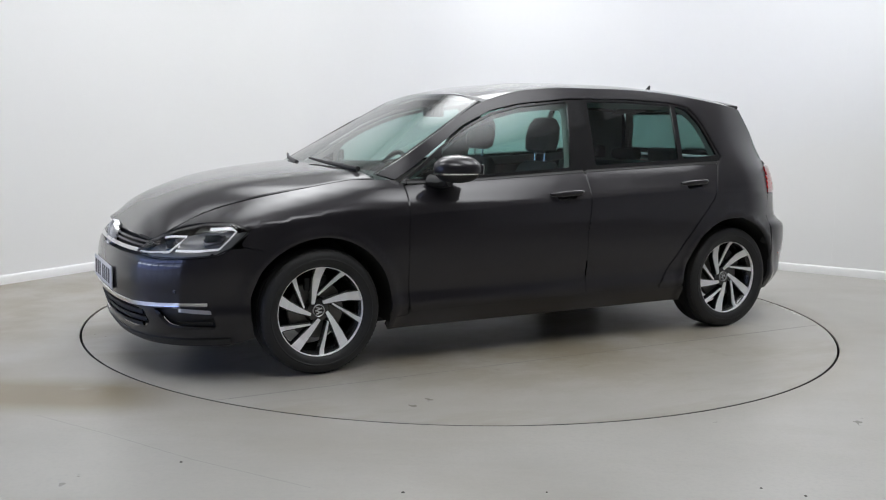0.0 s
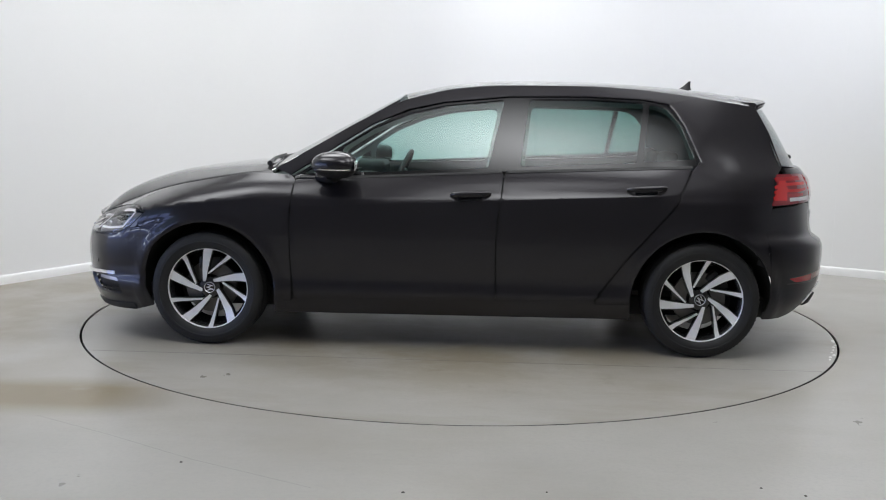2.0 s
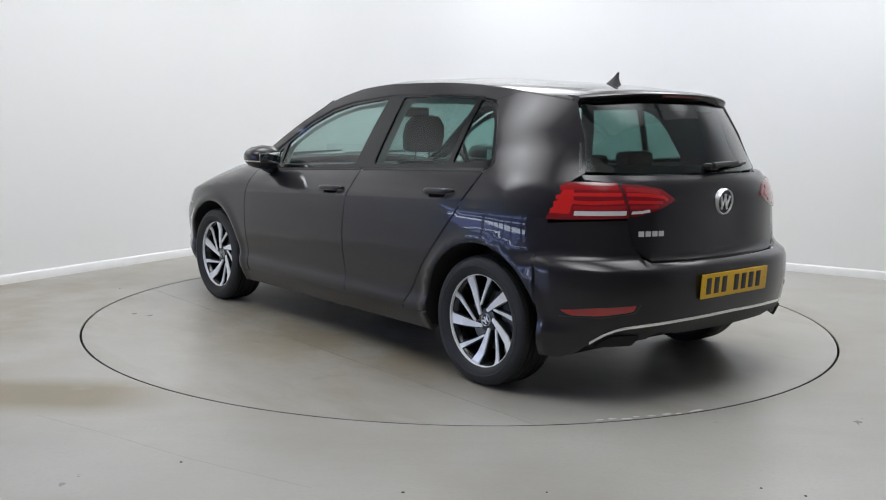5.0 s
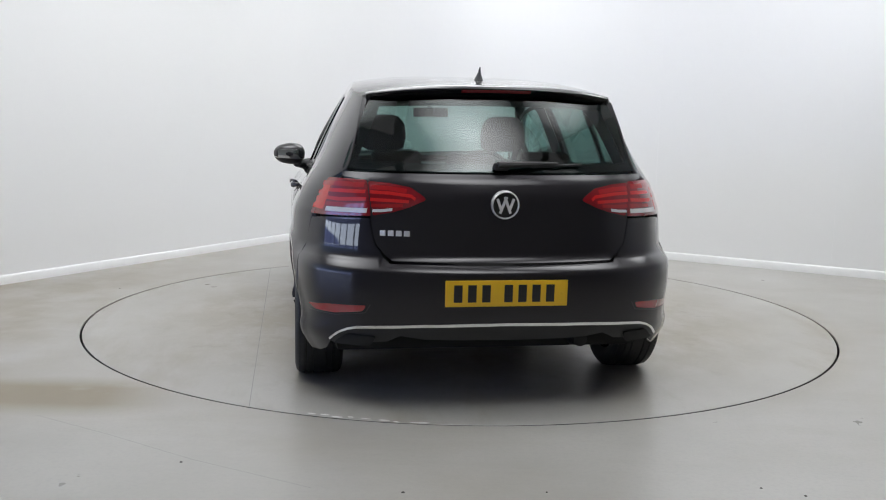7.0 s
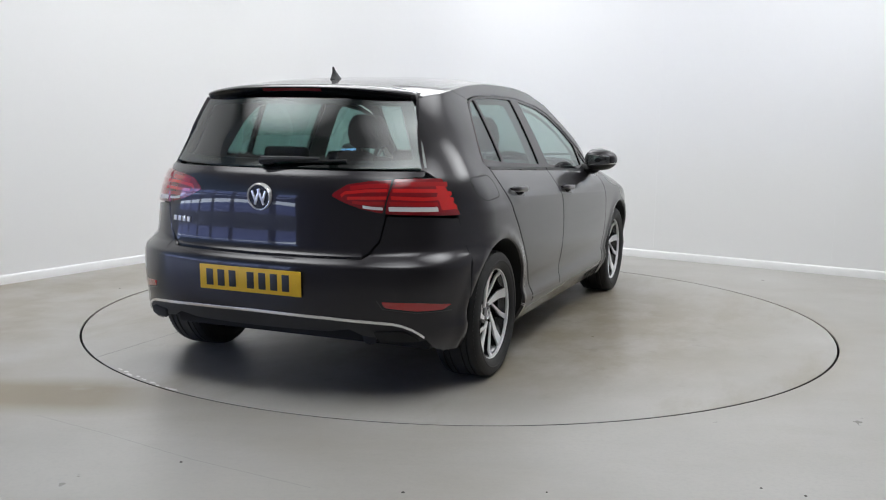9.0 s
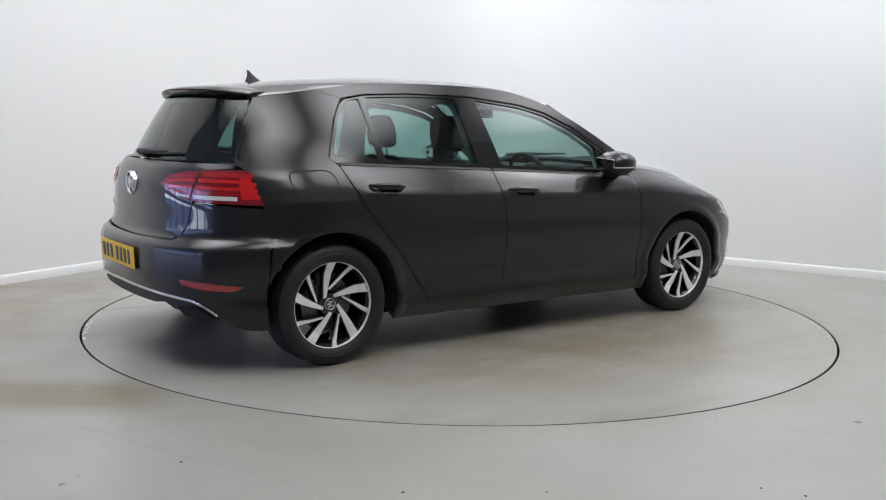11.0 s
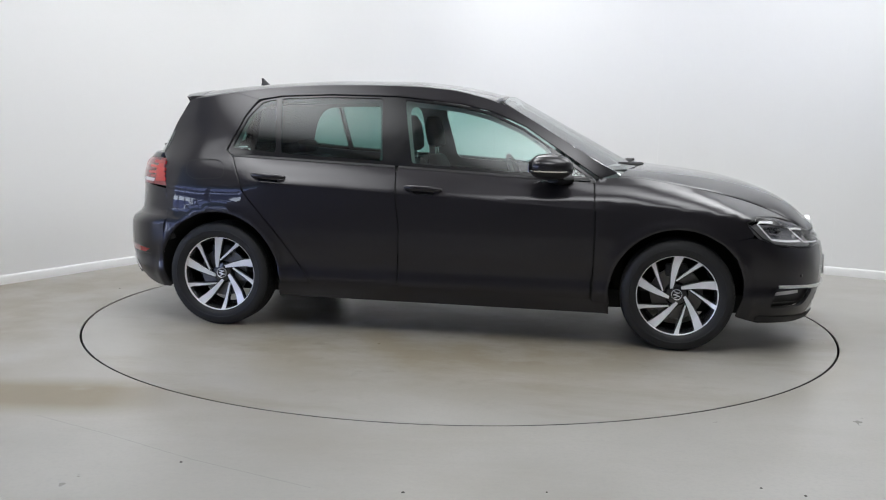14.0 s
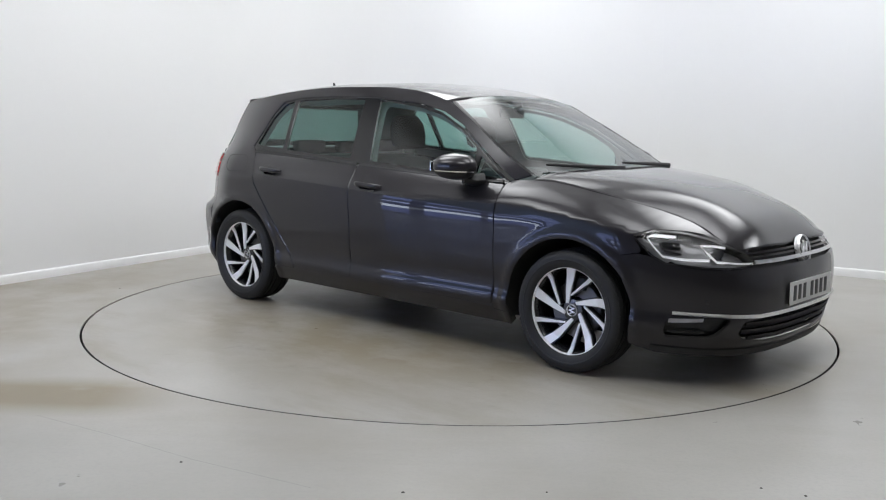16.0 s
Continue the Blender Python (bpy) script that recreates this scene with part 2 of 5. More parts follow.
    r.inputs[3].default_value, r.inputs[4].default_value = 0.22, 0.40
    nt.links.new(noise_node(2.2, 5, 0.6), r.inputs[0])
    nt.links.new(r.outputs[0], b.inputs["Roughness"])
    bp = nt.nodes.new("ShaderNodeBump")
    bp.inputs["Strength"].default_value, bp.inputs["Distance"].default_value = 0.12, 0.002
    nt.links.new(noise_node(160, 4), bp.inputs["Height"])
    nt.links.new(bp.outputs[0], b.inputs["Normal"])
    return m


FLOORMAT = floor_material("floor_concrete", False)
DISCMAT = floor_material("disc_concrete", True)
R_DISC, R_HOLE = 2.262, 2.274


def build_floor():
    bm = bmesh.new()
    n = 192
    ring = [bm.verts.new((R_HOLE * math.cos(2 * math.pi * i / n), R_HOLE * math.sin(2 * math.pi * i / n), 0)) for i in range(n)]
    low = [bm.verts.new((v.co.x, v.co.y, -0.012)) for v in ring]
    mid = [bm.verts.new((4.5 * math.cos(2 * math.pi * i / n), 4.5 * math.sin(2 * math.pi * i / n), 0)) for i in range(n)]
    far = [bm.verts.new((12 * math.cos(2 * math.pi * i / n), 12 * math.sin(2 * math.pi * i / n), 0)) for i in range(n)]
    for i in range(n):
        j = (i + 1) % n
        bm.faces.new((low[i], low[j], ring[j], ring[i]))
        bm.faces.new((ring[i], ring[j], mid[j], mid[i]))
        bm.faces.new((mid[i], mid[j], far[j], far[i]))
    ob = part("floor", bm, FLOORMAT)
    pit = lathe_bm([(0.0, -0.2), (R_HOLE + 0.02, -0.2), (R_HOLE + 0.02, -0.012)], 96, "z")
    tagged(part("pit", pit, DARK), "dark pit below the turntable", kind="structure")
    tagged(ob, "grey painted concrete floor with brown tyre dirt and a round opening", kind="structure")
    # hairline crack in the paint in front of the disc
    for pts in (((-1.72, -2.26), (-1.35, -2.47), (-0.95, -2.72), (-0.48, -2.96)),):
        v, f = [], []
        for i, (px, py) in enumerate(pts):
            w = 0.0010
            v += [(px + w * 0.5, py + w, 0.0006), (px - w * 0.5, py - w, 0.0006)]
            if i:
                f.append((2 * i - 2, 2 * i - 1, 2 * i + 1, 2 * i))
        tagged(link("floor_crack", v, f, mat("crack_grey", (0.26, 0.26, 0.245), 0.6)), "hairline crack in the floor paint", kind="structure")


build_floor()
SPECK = mat("dark_grit", (0.06, 0.055, 0.05), 0.8)
for px, py, r in ((-0.98, -2.75, 0.006), (-0.17, -2.98, 0.007), (1.05, -2.87, 0.005), (1.18, -2.93, 0.006), (0.31, -2.95, 0.004), (-2.6, -1.1, 0.006), (-2.4, 0.6, 0.007)):
    g = part("grit", lathe_bm([(0.0, 0.003), (r * 0.6, 0.0025), (r, 0.0004)], 7, "z"), SPECK)
    g.location = (px, py, 0.0)
    tagged(g, "small dark speck of grit on the floor", kind="structure")
bm = bmesh.new()
rings = [[bm.verts.new((r * math.cos(2 * math.pi * i / 96), r * math.sin(2 * math.pi * i / 96), -0.002)) for i in range(96)] for r in (11.9, 60, 900)]
for a, b in zip(rings, rings[1:]):
    for i in range(96):
        bm.faces.new((a[i], a[(i + 1) % 96], b[(i + 1) % 96], b[i]))
tagged(part("ground", bm, mat("yard_concrete", (0.22, 0.22, 0.22), 0.8, bump=0.2, bump_scale=30, var=0.12, var_scale=0.6)), "pale concrete yard outside the open side", kind="structure")
PATH = wall_path()
strip_wall("wall_north", PATH, 0, CEIL, 0.15, WALLPAINT, "plain white painted studio walls with a rounded corner")
skirting(PATH)
# plain unseen walls behind the camera, the south one greyed as unlit; the side between them is open to the yard
BACK = [Vector((9.5, -2.0, 0)), Vector((7.5, -7.8, 0)), Vector((3.0, -8.6, 0)), Vector((-4.75, -7.40, 0)), Vector((-4.6, -5.83, 0))]
strip_wall("wall_east", [PATH[-1], Vector((7.4, -5.4, 0))], 0, CEIL, 0.15, WALLPAINT, "plain white painted wall")
strip_wall("wall_south", [Vector((7.4, -5.42, 0))] + BACK[1:], 0, CEIL, 0.15, UNLITWALL, "unseen plain wall, greyed to stand for the unlit hall")
# ceiling_2 is greyed where the hall has no lamps
for nm, cv, mt, lab in (
    ("ceiling", [(-5.6, -4.3), (9.8, -4.3), (9.8, 5.5), (-5.6, 5.5)], WALLPAINT, "white painted ceiling over the turntable"),
    ("ceiling_2", [(-6.2, -9.5), (9.8, -9.5), (9.8, -4.304), (-6.2, -4.304)], UNLITWALL, "unseen ceiling, greyed to stand for the unlit hall"),
):
    bm = bmesh.new()
    for z in (CEIL, CEIL + 0.1):
        bm.faces.new([bm.verts.new((a, b, z)) for a, b in cv])
    tagged(part(nm, bm, mt), lab, kind="structure")
# an added glowing panel stands in for the bright yard beyond the open side
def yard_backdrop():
    m = bpy.data.materials.new("glowing_distance")
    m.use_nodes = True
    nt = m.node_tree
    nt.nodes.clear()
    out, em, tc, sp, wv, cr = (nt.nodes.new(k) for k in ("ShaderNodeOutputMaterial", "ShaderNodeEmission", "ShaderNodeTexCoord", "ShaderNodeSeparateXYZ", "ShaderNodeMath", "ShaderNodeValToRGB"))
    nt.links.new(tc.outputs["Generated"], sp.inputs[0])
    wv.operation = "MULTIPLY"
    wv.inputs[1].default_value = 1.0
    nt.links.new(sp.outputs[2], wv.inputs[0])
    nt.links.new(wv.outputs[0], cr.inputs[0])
    # bands of glow, laid out for the streaks mirrored in the car's paint
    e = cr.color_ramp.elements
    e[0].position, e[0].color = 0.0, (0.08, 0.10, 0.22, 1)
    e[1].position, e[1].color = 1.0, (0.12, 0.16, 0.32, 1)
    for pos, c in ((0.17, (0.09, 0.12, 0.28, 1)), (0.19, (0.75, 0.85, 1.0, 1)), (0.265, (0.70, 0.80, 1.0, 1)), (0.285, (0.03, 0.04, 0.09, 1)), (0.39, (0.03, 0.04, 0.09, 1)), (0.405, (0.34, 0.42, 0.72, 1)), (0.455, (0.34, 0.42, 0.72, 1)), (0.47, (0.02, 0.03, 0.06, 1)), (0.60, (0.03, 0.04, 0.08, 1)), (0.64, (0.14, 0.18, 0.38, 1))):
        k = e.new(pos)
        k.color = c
    # the glow drops in upright gaps, as posts between the bright bays
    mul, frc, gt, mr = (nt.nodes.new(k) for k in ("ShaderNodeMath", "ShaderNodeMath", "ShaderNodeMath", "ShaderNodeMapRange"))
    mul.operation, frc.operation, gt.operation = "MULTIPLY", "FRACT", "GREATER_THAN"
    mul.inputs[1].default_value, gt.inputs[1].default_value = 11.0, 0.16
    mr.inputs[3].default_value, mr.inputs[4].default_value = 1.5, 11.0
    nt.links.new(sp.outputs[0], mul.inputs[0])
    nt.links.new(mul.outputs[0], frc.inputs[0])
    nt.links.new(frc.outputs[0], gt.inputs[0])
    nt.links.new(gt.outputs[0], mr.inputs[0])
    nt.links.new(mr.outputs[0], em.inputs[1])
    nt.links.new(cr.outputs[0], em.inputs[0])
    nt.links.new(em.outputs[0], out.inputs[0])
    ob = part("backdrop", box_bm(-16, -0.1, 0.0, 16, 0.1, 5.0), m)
    tagged(ob, "added glowing banded panel in place of the bluish yard in the distance", kind="structure")
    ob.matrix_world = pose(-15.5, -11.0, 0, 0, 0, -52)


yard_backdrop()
# filled board joints in the wall
for s in (3.42, 4.96):
    q = CORNER + RD * s
    nr = Vector((RD.y, -RD.x, 0))
    tagged(part("trim", box_bm(-0.003, -0.0005, 0.07, 0.003, 0.0012, CEIL - 0.01), SKIRTPAINT), "faint vertical board joint in the white wall", kind="structure").matrix_world = Matrix.Translation(q) @ Matrix.Rotation(math.atan2(RD.y, RD.x), 4, "Z") @ pose(0, 0, 0, 0, 0, 180)


def soft_light(name, strength):
    """A diffuser that is brightest in its middle, as a soft box is."""
    m = bpy.data.materials.new(name)
    m.use_nodes = True
    nt = m.node_tree
    nt.nodes.clear()
    out, em, tc, mp, gr, mr = (nt.nodes.new(k) for k in ("ShaderNodeOutputMaterial", "ShaderNodeEmission", "ShaderNodeTexCoord", "ShaderNodeMapping", "ShaderNodeTexGradient", "ShaderNodeMapRange"))
    gr.gradient_type = "SPHERICAL"
    mp.inputs["Location"].default_value = (-1, -1, 0)
    mp.inputs["Scale"].default_value = (2, 2, 0)
    nt.links.new(tc.outputs["Generated"], mp.inputs[0])
    nt.links.new(mp.outputs[0], gr.inputs[0])
    mr.inputs[3].default_value, mr.inputs[4].default_value = strength * 0.05, strength
    nt.links.new(gr.outputs[1], mr.inputs[0])
    nt.links.new(mr.outputs[0], em.inputs[1])
    em.inputs[0].default_value = (0.962, 0.98, 1.0, 1)
    nt.links.new(em.outputs[0], out.inputs[0])
    return m


SOFT = soft_light("soft_box_diffuser", LAMP)


def ceiling_light(x, y, sx, sy, turn):
    base = tagged(new("ceiling_light"), "flat white ceiling soft box with a glowing diffuser", "ceiling light", "ceiling lights")
    base.matrix_world = pose(x, y, CEIL, 0, 0, turn)
    part("frame", box_bm(-sx / 2 - 0.03, -sy / 2 - 0.03, -0.10, sx / 2 + 0.03, sy / 2 + 0.03, -0.001, 0.008), SKIRTPAINT, base)
    bm = bmesh.new()
    bm.faces.new([bm.verts.new(v) for v in ((-sx / 2, -sy / 2, -0.104), (-sx / 2, sy / 2, -0.104), (sx / 2, sy / 2, -0.104), (sx / 2, -sy / 2, -0.104))])
    me = bpy.data.meshes.new("diffuser")
    bm.to_mesh(me)
    bm.free()
    me.materials.append(SOFT)
    d = new("diffuser", me)
    d.parent = base


for i in (-0.5, 0.5):
    for j in (-1, 0, 1):
        ceiling_light(0.2 + 3.3 * i * RD.x - 2.3 * j * RD.y, -0.4 + 3.3 * i * RD.y + 2.3 * j * RD.x, 3.05, 2.1, math.degrees(math.atan2(RD.y, RD.x)))


# ---- the car: body surfaces (x forward, y to its left, z up, origin between the axles) ----
AXLE_F, AXLE_R, HUB_Z, TYRE_R = 1.3185, -1.3185, 0.300, 0.308
XF = smooth_table([(0.10, 2.05), (0.16, 2.115), (0.25, 2.155), (0.35, 2.175), (0.45, 2.18), (0.55, 2.168), (0.60, 2.146), (0.64, 2.122), (0.69, 2.088), (0.76, 2.03), (0.9, 1.86)])
XR = smooth_table([(0.15, -1.95), (0.22, -2.01), (0.30, -2.06), (0.40, -2.095), (0.52, -2.102), (0.59, -2.099), (0.61, -2.085), (0.632, -2.052), (0.65, -2.034), (0.70, -2.028), (0.88, -2.02), (0.96, -1.995), (1.01, -1.955), (1.2, -1.84), (1.4, -1.70)])
BELT = smooth_table([(-2.1, 1.045), (-1.26, 1.008), (-0.257, 0.960), (0.5, 0.922), (0.85, 0.916), (1.02, 0.938), (1.3, 0.900), (1.5, 0.862), (1.65, 0.825), (1.72, 0.802), (1.8, 0.772), (1.873, 0.742), (1.95, 0.702), (2.03, 0.655), (2.15, 0.59)])
TOPW = smooth_table([(-2.1, 0.775), (-1.3, 0.782), (0.0, 0.788), (0.7, 0.79), (0.88, 0.765), (1.05, 0.705), (1.3, 0.692), (1.5, 0.665), (1.715, 0.615), (1.87, 0.605), (2.03, 0.66), (2.2, 0.68)])
LOWW = smooth_table([(0.10, 0.79), (0.18, 0.825), (0.22, 0.848), (0.26, 0.870), (0.29, 0.881), (0.315, 0.884), (0.335, 0.881), (0.365, 0.873), (0.40, 0.874), (0.45, 0.882), (0.52, 0.890), (0.60, 0.893)])
DOORS = smooth_table([(0, 0.893), (0.25, 0.892), (0.45, 0.887), (0.60, 0.879), (0.64, 0.875), (0.75, 0.853), (0.9, 0.818), (1.0, 0.788)])
WING = smooth_table([(0, 0.893), (0.35, 0.889), (0.55, 0.880), (0.7, 0.857), (0.85, 0.803), (1.0, 0.715)])
N_REAR = smooth_table([(0.2, 4.2), (0.5, 4.0), (0.8, 3.6), (1.1, 3.4)])
XM_F, XM_R, N_FRONT, M_PLAN = 1.2, -1.2, 3.75, 2.6


def calm(f, lo, hi, sigma):
    """The same curve with short waves taken out."""
    xs = np.arange(lo - 4 * sigma, hi + 4 * sigma, 0.01)
    k = np.arange(-3 * sigma, 3 * sigma + 0.005, 0.01)
    g = np.exp(-0.5 * (k / sigma) ** 2)
    ys = np.convolve([f(x) for x in xs], g / g.sum(), "same")
    keep = (xs >= lo) & (xs <= hi)
    xs, ys = xs[keep], ys[keep]
    return lambda x: float(np.interp(x, xs, ys))


BELT, TOPW = calm(BELT, -2.3, 2.3, 0.05), calm(TOPW, -2.3, 2.3, 0.08)


def ease(t):
    t = min(max(t, 0.0), 1.0)
    return t * t * (3 - 2 * t)


def crease_z(x):
    """Height of the shoulder crease that runs below the door handles."""
    return 0.803 - 0.049 * x


def shoulder(x, z):
    """The crease: the flank swells up to it and falls away below."""
    d = z - crease_z(x)
    k = (1 - ease((x - 0.72) / 0.45)) * (1 - ease((-0.95 - x) / 0.6))
    return 0.009 * k * math.exp(-abs(d) / (0.045 if d > 0 else 0.25))


def flare(x, z):
    """Wheel-arch lips stand a little proud."""
    out = 0.0
    for ax in (AXLE_F, AXLE_R):
        r = math.hypot(x - ax, z - HUB_Z)
        out += 0.010 * math.exp(-(((r - 0.385) / 0.030) ** 2))
    return out


def width(x, z):
    """Half width of the body; behind the doors the shoulder is rounded over."""
    k = ease((-1.02 - x) / 0.25) * ease((z - 0.80) / 0.06)
    if k <= 0:
        return flank(x, z)
    soft = sum(w * flank(x, z + d) for d, w in ((-0.10, 0.1), (-0.067, 0.15), (-0.033, 0.16), (0, 0.18), (0.033, 0.16), (0.067, 0.15), (0.10, 0.1)))
    return flank(x, z) * (1 - k) + soft * k


def flank(x, z):
    b = BELT(x)
    nose = 0.0
    if x > 1.75:
        nose = min((x - 1.75) / 0.25, 1.0)
        nose = nose * nose * (3 - 2 * nose)
    if z <= 0.60:
        return LOWW(z) + flare(x, z) + shoulder(x, z)
    plain = 0.895 - 1.2 * (z - 0.6)
    if nose >= 1 or b < 0.66:
        return plain
    s = min((z - 0.60) / (b - 0.60), 1.0)
    k = min(max((x - 0.55) / 0.55, 0), 1)
    k = k * k * (3 - 2 * k)
    w = DOORS(s) * (1 - k) + WING(s) * k
    w += (TOPW(x) - (0.788 * (1 - k) + 0.715 * k)) * max(0, (s - 0.6) / 0.4)
    if z > b:
        d = z - b
        w -= 0.40 * d + 0.19 * d * d
    if x < -1.42:
        a, b2 = min((-1.42 - x) / 0.33, 1.0), min(max((z - 0.605) / 0.075, 0), 1)
        b2 *= 1 - min(max((z - 0.94) / 0.10, 0), 1)
        w *= 1 - 0.045 * a * a * (3 - 2 * a) * b2 * b2 * (3 - 2 * b2)
    return (w + flare(x, z) + shoulder(x, z)) * (1 - nose) + plain * nose


def ends(x, z):
    """How far the plan has closed towards the nose or the tail at x (1 in the middle)."""
    if x > XM_F and z < 0.95:
        u = min((x - XM_F) / (XF(z) - XM_F), 0.9999)
        return (1 - u**N_FRONT) ** (1 / M_PLAN)
    if x < XM_R:
        u = min((x - XM_R) / (XR(z) - XM_R), 0.9999)
        low = (1 - u ** N_REAR(z)) ** (1 / M_PLAN)
        high = 1 - 0.60 * (x - XM_R) ** 2
        k = ease((z - 0.93) / 0.26)
        return low * (1 - k) + high * k
    return 1.0


def side_y(x, z):
    return width(x, z) * ends(x, z)


def lift_side(s):
    return lambda x, z: Vector((x, s * side_y(x, z), z))


def plan_sin(phi):
    return math.copysign(abs(math.sin(phi)) ** (2 / M_PLAN), phi)


def lift_nose(phi, z):
    x = XM_F + (XF(z) - XM_F) * max(math.cos(phi), 1e-4) ** (2 / N_FRONT)
    return Vector((x, width(x, z) * plan_sin(phi), z))


def lift_tail(phi, z):
    x = XM_R + (XR(z) - XM_R) * max(math.cos(phi), 1e-4) ** (2 / N_REAR(z))
    return Vector((x, width(x, z) * plan_sin(phi), z))


def nose_phi(z, x=None, y=None):
    if x is not None:
        u = min(max((x - XM_F) / (XF(z) - XM_F), 0), 1)
        return math.acos(u ** (N_FRONT / 2))
    return math.copysign(math.asin(min(1, (abs(y) / 0.885) ** (M_PLAN / 2))), y)


def tail_phi(z, x=None, y=None):
    if x is not None:
        u = min(max((x - XM_R) / (XR(z) - XM_R), 0), 1)
        return math.acos(u ** (N_REAR(z) / 2))
    return math.copysign(math.asin(min(1, (abs(y) / 0.885) ** (M_PLAN / 2))), y)


ROOFC = smooth_table([(-1.85, 1.356), (-1.62, 1.388), (-1.4, 1.416), (-1.1, 1.441), (-0.7, 1.460), (-0.3, 1.461), (0.0, 1.437), (0.2, 1.401), (0.3, 1.377), (0.4, 1.350), (0.6, 1.28)])
HOODC = smooth_table([(0.8, 1.005), (1.1, 0.981), (1.4, 0.950), (1.6, 0.920), (1.8, 0.866), (1.95, 0.796), (2.03, 0.735), (2.10, 0.665), (2.2, 0.55)])


RAILZ = smooth_table([(-1.70, 1.312), (-1.612, 1.326), (-1.45, 1.350), (-1.30, 1.371), (-1.0, 1.406), (-0.7, 1.422), (-0.3, 1.421), (0.0, 1.401), (0.2, 1.358), (0.262, 1.340), (0.34, 1.314)])


def lift_roof(x, y):
    xe = min(x, 0.262)
    e = abs(y) / side_y(xe, RAILZ(xe))
    return Vector((x, y, ROOFC(x) - (ROOFC(xe) - RAILZ(xe)) * e**3.4))


def lift_hood(x, y):
    xe = min(x, 2.04)
    yt = side_y(xe, BELT(xe))
    c = HOODC(x)
    t = abs(y) / max(yt, 0.05)
    crease = 0.003 * math.exp(-(((abs(y) - 0.30 - 0.25 * (2.1 - x)) / 0.09) ** 2))
    return Vector((x, y, c - (c - BELT(xe)) * min(t, 1.05) ** 3.4 + crease))


def lift_screen(y, z):
    return Vector((1.072 - 1.85 * (z - 0.97) - 0.24 * y * y, y, z))


def lift_back(y, z):
    return Vector((XR(z) + 0.52 * abs(y) ** 2.2, y, z))


# ---- panels cut from those surfaces ----
def soften(pts, r=0.02, n=4):
    """Round the corners of an outline."""
    out = []
    m = len(pts)
    for i in range(m):
        a, b, c = (Vector((*pts[k][:2], 0)) for k in ((i - 1) % m, i, (i + 1) % m))
        ra = min(r, (a - b).length * 0.4)
        rc = min(r, (c - b).length * 0.4)
        p, q = b + (a - b).normalized() * ra, b + (c - b).normalized() * rc
        for k in range(n + 1):
            t = k / n
            w = p * (1 - t) ** 2 + b * (2 * t * (1 - t)) + q * t * t
            out.append((w.x, w.y))
    return out


def dense(pts, step):
    out = []
    m = len(pts)
    for i in range(m):
        a, b = np.array(pts[i]), np.array(pts[(i + 1) % m])
        k = max(1, int(math.ceil(np.linalg.norm(b - a) / step)))
        out += [tuple(a + (b - a) * j / k) for j in range(k)]
    return out


def inside(poly, P):
    """Which of the points P lie in the polygon."""
    poly = np.array(poly)
    x, y = P[:, 0], P[:, 1]
    hit = np.zeros(len(P), bool)
    a, b = poly, np.roll(poly, -1, 0)
    for (x0, y0), (x1, y1) in zip(a, b):
        if y0 != y1:
            hit ^= ((y0 > y) != (y1 > y)) & (x < (x1 - x0) * (y - y0) / (y1 - y0) + x0)
    return hit


def inset(poly, d):
    P = np.array(poly)
    area = 0.5 * np.sum(P[:, 0] * np.roll(P[:, 1], -1) - np.roll(P[:, 0], -1) * P[:, 1])
    t = np.roll(P, -1, 0) - np.roll(P, 1, 0)
    t /= np.linalg.norm(t, axis=1)[:, None] + 1e-12
    nrm = np.stack([-t[:, 1], t[:, 0]], 1) * (1 if area > 0 else -1)
    return P + nrm * d


def near_edge(P, poly, d):
    a = np.array(poly)
    b = np.roll(a, -1, 0)
    bad = np.zeros(len(P), bool)
    for p, q in zip(a, b):
        e = q - p
        t = np.clip(((P - p) @ e) / (e @ e + 1e-12), 0, 1)
        bad |= np.linalg.norm(P - (p + t[:, None] * e), axis=1) < d
    return bad


from mathutils.geometry import delaunay_2d_cdt


